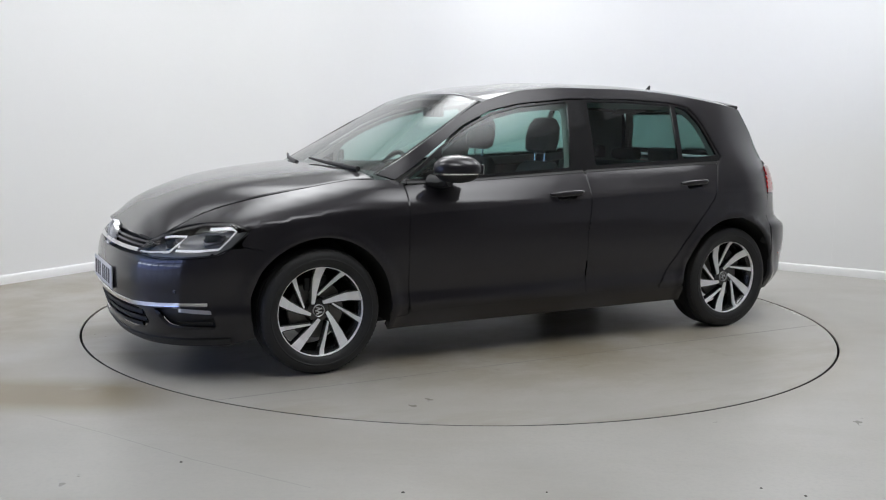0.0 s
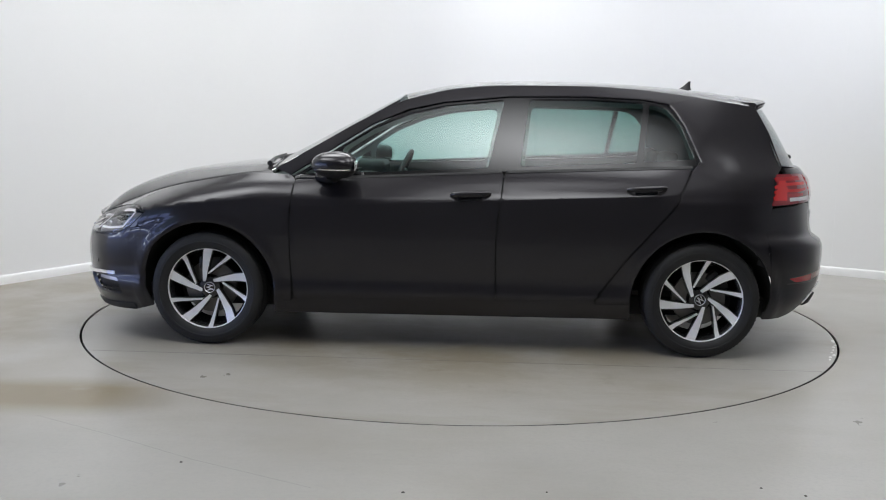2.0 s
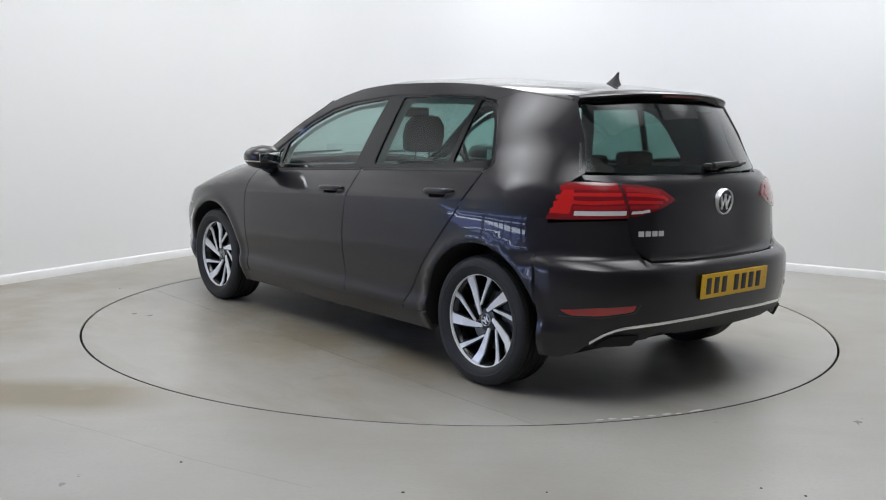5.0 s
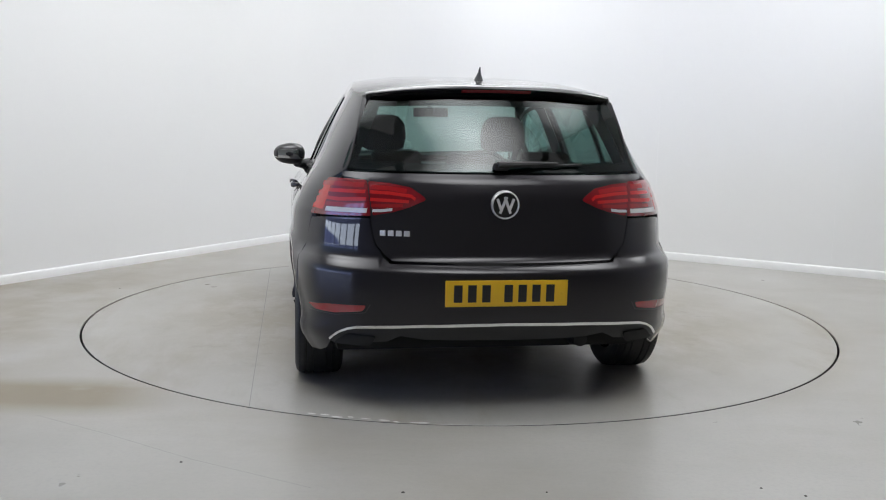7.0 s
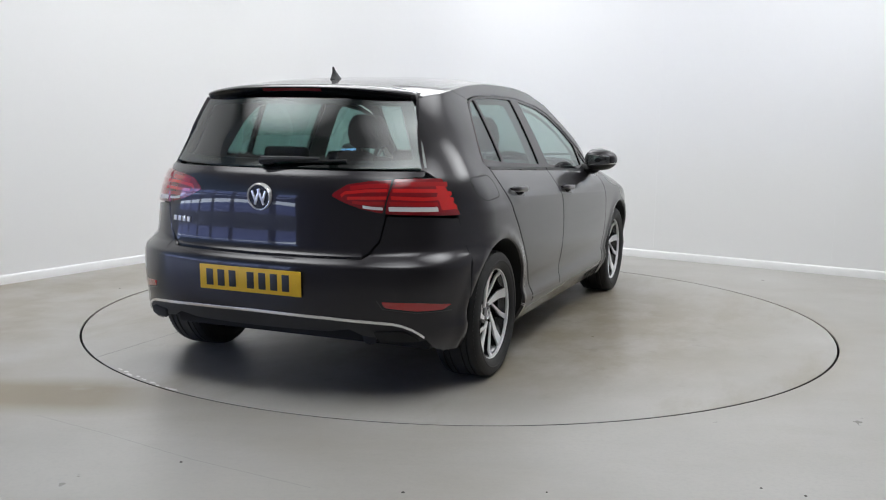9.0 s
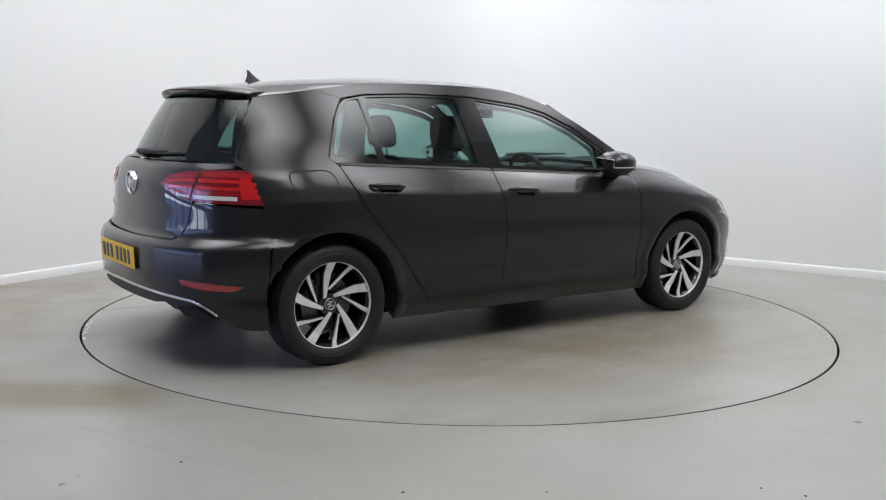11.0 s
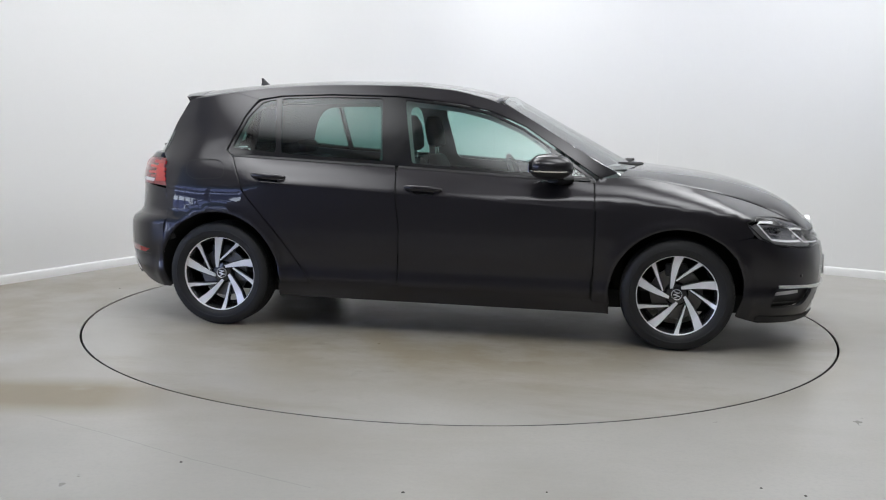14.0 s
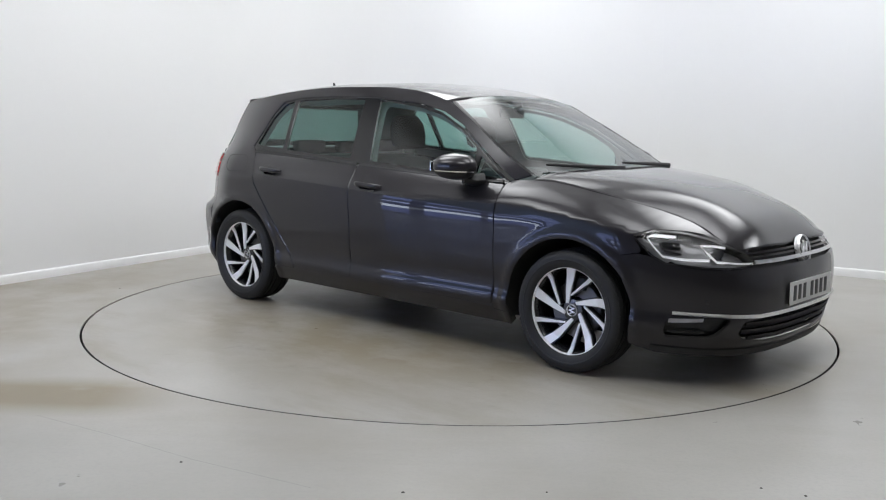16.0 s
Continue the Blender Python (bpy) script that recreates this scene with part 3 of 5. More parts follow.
def panel(name, outline, lift, material, parent, label="", holes=(), step=0.03, thick=0.018, off=0.0, edge=0.003, flip=False, lines=()):
    """A skin cut to an outline on a body surface, with rolled edges and real thickness."""
    ring = np.array(dense(outline, step))
    inner = inset(ring, edge)
    hr = [np.array(dense(h, step)) for h in holes]
    lo, hi = ring.min(0), ring.max(0)
    gx, gy = np.meshgrid(np.arange(lo[0] + step / 2, hi[0], step), np.arange(lo[1] + step / 2, hi[1], step))
    grid = np.stack([gx.ravel(), gy.ravel()], 1)
    if len(grid):
        keep = inside(inner, grid) & ~near_edge(grid, inner, step * 0.45)
        for h in hr:
            keep &= ~inside(h, grid) & ~near_edge(grid, h, step * 0.45)
        grid = grid[keep]
    for line in lines:
        L = np.array(line)
        two = np.concatenate([L + (0, 0.0035), L - (0, 0.0035)])
        two = two[inside(inner, two) & ~near_edge(two, inner, 0.006)]
        for h in hr:
            two = two[~inside(h, two) & ~near_edge(two, h, 0.006)]
        if len(grid):
            grid = grid[~near_edge(grid, np.concatenate([L, L[::-1]]), 0.012)]
        grid = np.concatenate([grid, two])
    pts, edges = [], []
    for loop in [ring, inner] + hr:
        k = len(pts)
        m = len(loop)
        pts += [tuple(p) for p in loop]
        edges += [(k + i, k + (i + 1) % m) for i in range(m)]
    pts += [tuple(p) for p in grid]
    vc, _, fc, ov, _, _ = delaunay_2d_cdt([Vector(p) for p in pts], edges, [], 0, 1e-7)
    uv = np.array([(v.x, v.y) for v in vc])
    F = np.array(fc)
    cen = uv[F].mean(1)
    keep = inside(ring, cen)
    for h in hr:
        keep &= ~inside(h, cen)
    F = F[keep]
    n_ring = len(ring)
    rim = np.array([any(o < n_ring for o in src) for src in ov])
    e = 1e-3
    sgn = -1 if flip else 1
    pos, nor = [], []
    for i, (u, v) in enumerate(uv):
        p = lift(u, v)
        du, dv = lift(u + e, v) - lift(u - e, v), lift(u, v + e) - lift(u, v - e)
        nn = du.cross(dv)
        nn = nn.normalized() * sgn if nn.length > 1e-12 else Vector((0, 0, 1))
        pos.append(p + nn * (off - (edge * 0.9 if rim[i] and edge > 0 else 0)))
        nor.append(nn)
    nv = len(pos)
    faces = []
    for a, b, c in F:
        nn = (pos[b] - pos[a]).cross(pos[c] - pos[a])
        faces.append((a, b, c) if nn.dot(nor[a]) >= 0 else (a, c, b))
    # skirt along every free edge
    count = {}
    for f in faces:
        for k in range(3):
            count[(f[k], f[(k + 1) % 3])] = 1
    free = [(a, b) for a, b in count if (b, a) not in count]
    low, P2, N2 = {}, list(pos), list(nor)
    for a, b in free:
        for k in (a, b):
            if k not in low:
                low[k] = len(P2)
                P2.append(pos[k] - nor[k] * thick)
                N2.append(nor[k])
    for a, b in free:
        faces.append((b, a, low[a], low[b]))
    return link(name, P2, [tuple(int(i) for i in f) for f in faces], material, parent, label, True, N2)


def arch(ax, r, a0, a1, n=22):
    return [(ax + r * math.cos(radians(a0 + (a1 - a0) * k / n)), HUB_Z + r * math.sin(radians(a0 + (a1 - a0) * k / n))) for k in range(n + 1)]


def mirror_y(outline):
    """A symmetric outline from its half with positive first coordinate, listed from the centre line round."""
    return list(outline) + [(-a, b) for a, b in reversed(outline) if abs(a) > 1e-6]


car = tagged(new("car"), "dark grey metallic five-door hatchback parked on the turntable", "car")

DLO = [(0.868, 0.912), (0.678, 1.042), (0.438, 1.196), (0.255, 1.277), (0.068, 1.320), (-0.292, 1.356), (-0.7, 1.362), (-1.0, 1.350), (-1.135, 1.325), (-1.17, 1.29), (-1.212, 1.226), (-1.29, 1.035), (-1.27, 1.012), (-0.257, 0.966), (0.5, 0.926)]


def body_side(s):
    L = lift_side(s)
    fl = s > 0
    lab = dict(flip=fl, lines=[[(-1.65 + 0.025 * k, crease_z(-1.65 + 0.025 * k)) for k in range(113)]])
    panel("front_door", soften([(0.848, 0.902), (0.864, 0.67), (0.860, 0.45), (0.845, 0.272), (-0.231, 0.288), (-0.224, 0.62), (-0.262, 0.953), (0.5, 0.915)], 0.012), L, PAINT, car, "dark grey front door", **lab)
    panel("rear_door", soften([(-0.270, 0.953), (-0.232, 0.62), (-0.239, 0.288), (-0.755, 0.302), (-0.925, 0.537), (-1.148, 0.797), (-1.245, 0.996)], 0.012), L, PAINT, car, "dark grey rear door", **lab)
    a_r = arch(AXLE_R, 0.375, 12, 158)
    panel("rear_quarter", [(-0.765, 0.28), (-0.768, 0.302), (-0.933, 0.532), (-1.158, 0.792), (-1.256, 0.997), (-1.302, 1.035), (-1.222, 1.228), (-1.18, 1.295), (-1.15, 1.332), (-1.30, 1.369), (-1.45, 1.348), (-1.612, 1.324), (-1.69, 1.18), (-1.752, 1.012), (-1.715, 0.974), (-1.671, 0.80), (-1.646, 0.62), (-1.664, 0.50)] + a_r[::-1] + [(-0.93, 0.29)], L, PAINT, car, "dark grey rear quarter panel and pillar", **lab)
    panel("sill", [(0.955, 0.246), (0.866, 0.249), (0.846, 0.267), (-0.231, 0.283), (-0.752, 0.297), (-0.758, 0.275), (-0.94, 0.277), (-0.95, 0.190), (0.955, 0.180)], L, PAINT, car, "dark grey sill", thick=0.05, **lab)
    a_f = arch(AXLE_F, 0.368, 55, 188)
    panel("front_wing", [(0.862, 0.256), (0.868, 0.45), (0.872, 0.67), (0.857, 0.905), (0.885, 0.925)] + [(x, BELT(x) - 0.003) for x in (0.98, 1.1, 1.2, 1.3, 1.4, 1.5, 1.58, 1.66, 1.74, 1.80, 1.86, 1.92, 1.98, 2.03)] + [(2.036, 0.656), (1.94, 0.702), (1.885, 0.722), (1.827, 0.735), (1.77, 0.742), (1.715, 0.745), (1.655, 0.718), (1.70, 0.656), (1.70, 0.640)] + a_f + [(0.956, 0.25)], L, PAINT, car, "dark grey front wing", step=0.02, **lab)
    # painted pillar and roof rail above the windows
    rail = [(0.885, 0.928), (0.70, 1.046), (0.455, 1.203), (0.262, 1.286), (0.07, 1.328), (-0.292, 1.364), (-0.7, 1.370), (-1.0, 1.358), (-1.15, 1.334), (-1.30, 1.371), (-1.15, 1.390), (-1.0, 1.406), (-0.85, 1.416), (-0.7, 1.422), (-0.5, 1.424), (-0.3, 1.421), (-0.15, 1.413), (0.0, 1.401), (0.1, 1.382), (0.2, 1.358), (0.262, 1.340), (0.34, 1.314), (0.542, 1.206), (0.725, 1.096), (0.97, 0.955)]
    panel("roof_rail", rail, L, PAINT, car, "dark grey windscreen pillar and roof rail", step=0.025, **lab)
    frontg = soften([(0.612, 0.948), (0.605, 1.080), (0.44, 1.184), (0.255, 1.264), (0.068, 1.308), (-0.262, 1.345), (-0.180, 0.982), (0.4, 0.948)], 0.02)
    rearg = soften([(-0.396, 1.350), (-0.7, 1.353), (-1.008, 1.341), (-0.962, 1.020), (-0.350, 0.990)], 0.02)
    quart = soften([(-1.040, 1.337), (-1.122, 1.317), (-1.196, 1.228), (-1.268, 1.048), (-0.994, 1.024)], 0.02)
    tri = soften([(0.82, 0.930), (0.64, 1.046), (0.635, 0.945)], 0.015)
    panel("window_frame", soften(DLO, 0.02), L, GLOSSBLACK, car, "gloss black window frame", holes=[frontg, rearg, quart, tri], off=-0.004, step=0.025, edge=0.002, **lab)
    grow = lambda poly: [tuple(p) for p in inset(poly, -0.008)]
    panel("door_glass", grow(frontg), L, GLASS, car, "clear green-tinted door glass", off=-0.010, thick=0.003, edge=0, **lab)
    panel("door_glass", grow(rearg), L, DARKGLASS, car, "dark-tinted door glass", off=-0.010, thick=0.003, edge=0, **lab)
    panel("quarter_glass", grow(quart), L, DARKGLASS, car, "dark-tinted quarter glass", off=-0.010, thick=0.003, edge=0, **lab)
    panel("quarter_glass", grow(tri), L, GLASS, car, "small triangular front quarter glass", off=-0.010, thick=0.003, edge=0, **lab)
    # inner dark shell behind the gaps
    shell = [(0.97, 0.93), (0.5, 0.91), (-0.257, 0.945), (-1.30, 1.0), (-1.68, 0.98), (-1.60, 0.5)] + arch(AXLE_R, 0.372, 150, 10) + [(-0.95, 0.19), (0.95, 0.18)] + arch(AXLE_F, 0.366, 190, 60) + [(1.62, 0.7), (1.6, 0.78), (1.3, 0.88)]
    panel("inner_shell", shell, L, DARK, car, "black inner body", off=-0.022, step=0.06, edge=0, **lab)


body_side(1)
body_side(-1)

# roof, bonnet, screens
roof = [(0.305, 0), (0.30, 0.2), (0.29, 0.4)] + [(x, side_y(x, RAILZ(x)) - 0.002) for x in (0.262, 0.2, 0.1, 0.0, -0.15, -0.3, -0.5, -0.7, -0.85, -1.0, -1.15, -1.3, -1.45, -1.58)] + [(-1.62, 0.3), (-1.64, 0)]
panel("roof", roof + [(a, -b) for a, b in reversed(roof[1:-1])], lift_roof, PAINT, car, "dark grey roof", step=0.04)
hood = [(1.105, 0), (1.09, 0.3), (1.03, 0.55)] + [(x, side_y(x, BELT(x)) - 0.003) for x in (0.985, 1.1, 1.2, 1.3, 1.4, 1.5, 1.58, 1.66, 1.74, 1.80, 1.86, 1.92, 1.98, 2.03)] + [(2.058, 0.462), (2.077, 0.42), (2.091, 0.30), (2.098, 0.15), (2.10, 0)]
panel("bonnet", hood + [(a, -b) for a, b in reversed(hood[1:-1])], lift_hood, PAINT, car, "dark grey bonnet", step=0.03, edge=0.005)
ws = [(0, 0.965), (0.3, 0.963), (0.55, 0.955), (0.722, 0.945), (0.714, 1.05), (0.652, 1.2), (0.590, 1.332), (0.4, 1.360), (0.2, 1.375), (0, 1.378)]
panel("windscreen", mirror_y(ws), lift_screen, SCREENGLASS, car, "clear windscreen", thick=0.004, edge=0, step=0.05)
bl = [(0, 1.012), (0.3, 1.012), (0.55, 1.013), (0.672, 1.017), (0.642, 1.10), (0.592, 1.22), (0.552, 1.31), (0.3, 1.318), (0, 1.320)]
panel("rear_window", mirror_y(bl), lift_back, REARGLASS, car, "dark-tinted rear window", thick=0.004, edge=0, step=0.05, flip=True)

# ---- bumpers and tailgate ----
def both(pts):
    """A polyline from the centre line to one side, carried over to the other."""
    return [(-a, b) for a, b in reversed(pts) if abs(a) > 1e-6] + list(pts)


def ribbon(name, lift, pts, half, material, parent, label="", off=0.004, flip=False, step=0.03):
    """A raised band of an even width along a polyline on a surface."""
    P = np.array(pts)
    t = np.gradient(P, axis=0)
    t /= np.linalg.norm(t, axis=1)[:, None]
    nrm = np.stack([-t[:, 1], t[:, 0]], 1)
    outline = [tuple(p) for p in P + nrm * half] + [tuple(p) for p in (P - nrm * half)[::-1]]
    return panel(name, outline, lift, material, parent, label, off=off, thick=off + 0.006, edge=min(0.002, half * 0.4), step=step, flip=flip)


HEAD = [(1.26, 0.712), (1.155, 0.742), (0.995, 0.731), (0.77, 0.695), (0.548, 0.647), (0.455, 0.601), (0.52, 0.584), (0.63, 0.578), (0.846, 0.581), (1.10, 0.597), (1.188, 0.633)]
front_edge = [(1.635, 0.195), (1.664, 0.30), (1.664, 0.40), (1.62, 0.52), (1.53, 0.606), (1.69, 0.632)]
intake = [(0.0, 0.200), (0.33, 0.204), (0.52, 0.225), (0.60, 0.262), (0.56, 0.322), (0.44, 0.334), (0.0, 0.345)]
fog = soften([(1.125, 0.250), (1.11, 0.345), (0.80, 0.348), (0.66, 0.338), (0.76, 0.262), (0.84, 0.250)], 0.03)
half = [(0.0, 0.135), (0.5, 0.142), (nose_phi(0.16, x=1.75), 0.16)] + [(nose_phi(z, x=x), z) for x, z in front_edge] + [(1.19, 0.626), (1.10, 0.590), (0.90, 0.576), (0.66, 0.570), (0.52, 0.578), (0.46, 0.576), (0.0, 0.574)]
front_bumper = panel("front_bumper", mirror_y(half), lift_nose, PAINT, car, "dark grey front bumper", holes=[mirror_y(intake), fog, [(-a, b) for a, b in fog]], step=0.028)
panel("lower_intake", mirror_y([(a * 1.05, b + (0.012 if b > 0.27 else -0.012)) for a, b in intake]), lift_nose, DARK, front_bumper, "black lower air intake", off=-0.055, edge=0)
for zz, hw in ((0.232, 0.50), (0.268, 0.56), (0.303, 0.53)):
    ribbon("slat", lift_nose, both([(0.0, zz), (hw * 0.5, zz), (hw, zz + 0.004)]), 0.011, BLACK, front_bumper, "black intake slat", off=-0.018)
ribbon("lower_lip", lift_nose, both([(0.0, 0.170), (0.4, 0.172), (0.8, 0.178), (1.2, 0.19)]), 0.014, BLACK, front_bumper, "black front lip", off=0.008)
ribbon("chrome_strip", lift_nose, both([(0.0, 0.352), (0.2, 0.351), (0.45, 0.346), (0.65, 0.354), (0.88, 0.364), (1.085, 0.369)]), 0.0085, CHROME, front_bumper, "bright chrome strip", off=0.008)
for s in (1, -1):
    fp = [(s * a, b) for a, b in fog]
    pocket = panel("fog_pocket", [tuple(p) for p in inset(fp, -0.01)], lift_nose, BLACK, front_bumper, "black fog lamp pocket", off=-0.03, edge=0)
    ribbon("fog_lamp", lift_nose, [(s * 1.10, 0.333), (s * 0.98, 0.336), (s * 0.87, 0.340)], 0.010, CLEARLENS, pocket, "clear fog lamp strip", off=-0.012)
    ribbon("fin", lift_nose, [(s * 1.1, 0.275), (s * 0.85, 0.272)], 0.006, BLACK, pocket, off=-0.01)
    p = lift_nose(s * 0.86, 0.425)
    n = Vector((0.8, s * 0.6, 0)).normalized()
    bm = lathe_bm([(0.0, 0.004), (0.009, 0.003), (0.0105, 0.0), (0.0105, -0.01)], 16, "x")
    ob = part("parking_sensor", bm, PAINT, front_bumper)
    ob.matrix_local = Matrix.Translation(p) @ n.to_track_quat("X", "Z").to_matrix().to_4x4()

# grille between the headlamps
gr = [(0.0, 0.572), (0.46, 0.574), (0.462, 0.602), (0.545, 0.650), (0.36, 0.664), (0.0, 0.674)]
grille = panel("grille", mirror_y(gr), lift_nose, DARK, car, "black radiator grille with chrome bar", off=-0.03, edge=0)
ribbon("chrome_bar", lift_nose, both([(0.0, 0.601), (0.2, 0.600), (0.46, 0.599)]), 0.008, CHROME, grille, "chrome grille bar", off=0.002)
for zz, w in ((0.622, 0.50), (0.640, 0.55)):
    ribbon("slat", lift_nose, both([(0.0, zz + 0.006), (0.25, zz + 0.004), (w, zz)]), 0.0045, GLOSSBLACK, grille, off=-0.006)


def round_badge(parent, m, r):
    b = new("badge")
    b.parent = parent
    b.matrix_local = m
    tagged(b, "round chrome badge on black")
    part("backing", lathe_bm([(0.0, 0.006), (r * 0.9, 0.006), (r * 0.95, 0.0), (r * 0.95, -0.02)], 48, "x"), GLOSSBLACK, b)
    part("ring", lathe_bm([(r * 0.86, 0.004), (r * 0.88, 0.012), (r * 0.95, 0.014), (r, 0.008), (r, -0.012)], 48, "x"), BADGECHROME, b, "chrome ring")
    for y, z, h, a in ((-0.42, 0.02, 0.9, 20), (0.42, 0.02, 0.9, -20), (-0.15, 0.0, 1.25, -21), (0.15, 0.0, 1.25, 21)):
        bm = box_bm(0.004, -0.095 * r, -0.5 * h * r, 0.011, 0.095 * r, 0.5 * h * r, 0.002)
        bmesh.ops.rotate(bm, verts=bm.verts, cent=(0, 0, 0), matrix=Matrix.Rotation(radians(a), 3, "X"))
        bmesh.ops.translate(bm, verts=bm.verts, vec=(0, y * r, z * r))
        part("bar", bm, BADGECHROME, b)
    return b


round_badge(car, pose(2.128, 0, 0.624, 0, -14, 0), 0.072)


def number_plate(name, m, back, label):
    """A plate whose characters are plain bars."""
    p = new(name)
    p.parent = car
    p.matrix_local = m
    tagged(p, label)
    part("plate", box_bm(0.0, -0.26, -0.0555, 0.006, 0.26, 0.0555, 0.002), back, p)
    y = 0.208
    for k in range(7):
        part("bar", box_bm(0.0055, y - 0.041, -0.037, 0.0075, y - 0.005, 0.037, 0.0008), INK, p)
        y -= 0.0595 if k != 3 else 0.094
    for yy in (-0.235, 0.235):
        ob = part("screw_cap", lathe_bm([(0, 0.0085), (0.005, 0.008), (0.006, 0.005)], 12, "x"), back, p)
        ob.location = (0, yy, 0)
    return p


number_plate("front_plate", pose(2.178, 0, 0.432, 0, -1, 0), WHITEPLATE, "white number plate with dark characters")
number_plate("rear_plate", pose(-2.104, 0.008, 0.519, 0, 3, 180), YELLOW, "yellow number plate with black characters")

# headlamps
for s in (1, -1):
    H = [(s * a, b) for a, b in HEAD]
    lamp = panel("headlight", [tuple(p) for p in inset(H, 0.004)], lift_nose, mat("lamp_bucket", (0.26, 0.26, 0.27), 0.3, 0.6), car, "clear headlight with dark bucket and white strips", off=-0.045, thick=0.01, edge=0)
    DRL = mat("lamp_strip", (0.85, 0.86, 0.88), 0.25, emit=0.25)
    f = lambda pts: [(s * a, b) for a, b in pts]
    ribbon("light_strip", lift_nose, f([(1.02, 0.716), (1.10, 0.722), (1.150, 0.724), (1.180, 0.710), (1.155, 0.672), (1.115, 0.628), (0.98, 0.619), (0.81, 0.617)]), 0.0055, DRL, lamp, "white light strip", off=-0.010)
    ribbon("light_strip", lift_nose, f([(0.683, 0.668), (0.76, 0.675), (0.87, 0.679), (0.82, 0.645), (0.757, 0.610), (0.60, 0.600), (0.47, 0.595)]), 0.0045, DRL, lamp, "white light strip", off=-0.010)
    for a0, a1, z0, z1 in ((0.98, 1.10, 0.650, 0.704), (0.69, 0.79, 0.628, 0.664)):
        panel("projector", soften(f([(a0, z0), (a1, z0 + 0.012), (a1, z1), (a0, z1 - 0.004)]), 0.01), lift_nose, mat("projector_chrome", (0.5, 0.5, 0.52), 0.12, 0.9), lamp, "chrome projector unit", off=-0.024, thick=0.02)
        for q in (0.35, 0.65):
            zq = z0 + (z1 - z0) * q
            ribbon("rib", lift_nose, f([(a0 + 0.01, zq), (a1 - 0.01, zq + 0.006)]), 0.003, GLOSSBLACK, lamp, off=-0.020)
    panel("lens", H, lift_nose, LENS, lamp, "clear lamp cover", thick=0.003, edge=0.002)
    ribbon("seal", lift_nose, H + H[:1], 0.004, SEAL, lamp, "black lamp seal", off=-0.004)

# rear bumper, tailgate, lamps
rear_edge = [(-1.650, 0.205), (-1.674, 0.3), (-1.678, 0.40), (-1.668, 0.50), (-1.650, 0.62), (-1.675, 0.795)]
half = [(0.0, 0.376), (0.4, 0.366), (0.62, 0.352), (0.74, 0.342), (0.82, 0.318), (0.91, 0.282), (1.0, 0.23), (tail_phi(0.21, x=-1.75), 0.208)] + [(tail_phi(z, x=x), z) for x, z in rear_edge] + [(1.0, 0.806), (0.80, 0.812), (0.646, 0.814), (0.60, 0.700), (0.54, 0.655), (0.48, 0.632), (0.0, 0.628)]
rear_bumper = panel("rear_bumper", mirror_y(half), lift_tail, PAINT, car, "dark grey rear bumper", step=0.028, flip=True)
dif = [(0.0, 0.302), (0.30, 0.306), (0.42, 0.322), (0.50, 0.292), (0.88, 0.262), (0.94, 0.270), (0.83, 0.325), (0.74, 0.350), (0.0, 0.386)]
diffuser = panel("diffuser", mirror_y(dif), lift_tail, BLACK, rear_bumper, "black lower rear apron", off=-0.008, flip=True)
ribbon("chrome_strip", lift_tail, both([(0.0, 0.383), (0.3, 0.377), (0.55, 0.366), (0.70, 0.357), (0.76, 0.347), (0.82, 0.329), (0.905, 0.290)]), 0.0055, CHROME, rear_bumper, "thin chrome strip", off=0.006, flip=True)
for s in (1, -1):
    f = lambda pts: [(s * a, b) for a, b in pts]
    panel("exhaust_trim", soften(f([(0.88, 0.270), (0.76, 0.322), (0.56, 0.318), (0.60, 0.272)]), 0.02), lift_tail, DARK, diffuser, "black mock exhaust recess", off=0.004, flip=True)
    panel("reflector", soften(f([(1.15, 0.430), (0.90, 0.447), (0.628, 0.456), (0.655, 0.430), (0.87, 0.411), (1.08, 0.409)]), 0.012), lift_tail, REDLENS, rear_bumper, "red reflector", off=0.003, flip=True)
    ribbon("bumper_groove", lift_tail, f([(1.16, 0.402), (0.87, 0.403), (0.64, 0.424), (0.60, 0.460)]), 0.003, SEAL, rear_bumper, off=0.0005, flip=True)
tg = [(0.0, 0.638), (0.47, 0.642), (0.53, 0.663), (0.592, 0.706), (0.634, 0.815), (0.655, 0.87), (0.715, 0.974), (0.95, 0.984), (0.965, 1.004), (0.5, 1.004), (0.0, 1.004)]
tailgate = panel("tailgate", mirror_y(tg), lift_tail, PAINT, car, "dark grey tailgate", step=0.028, flip=True)
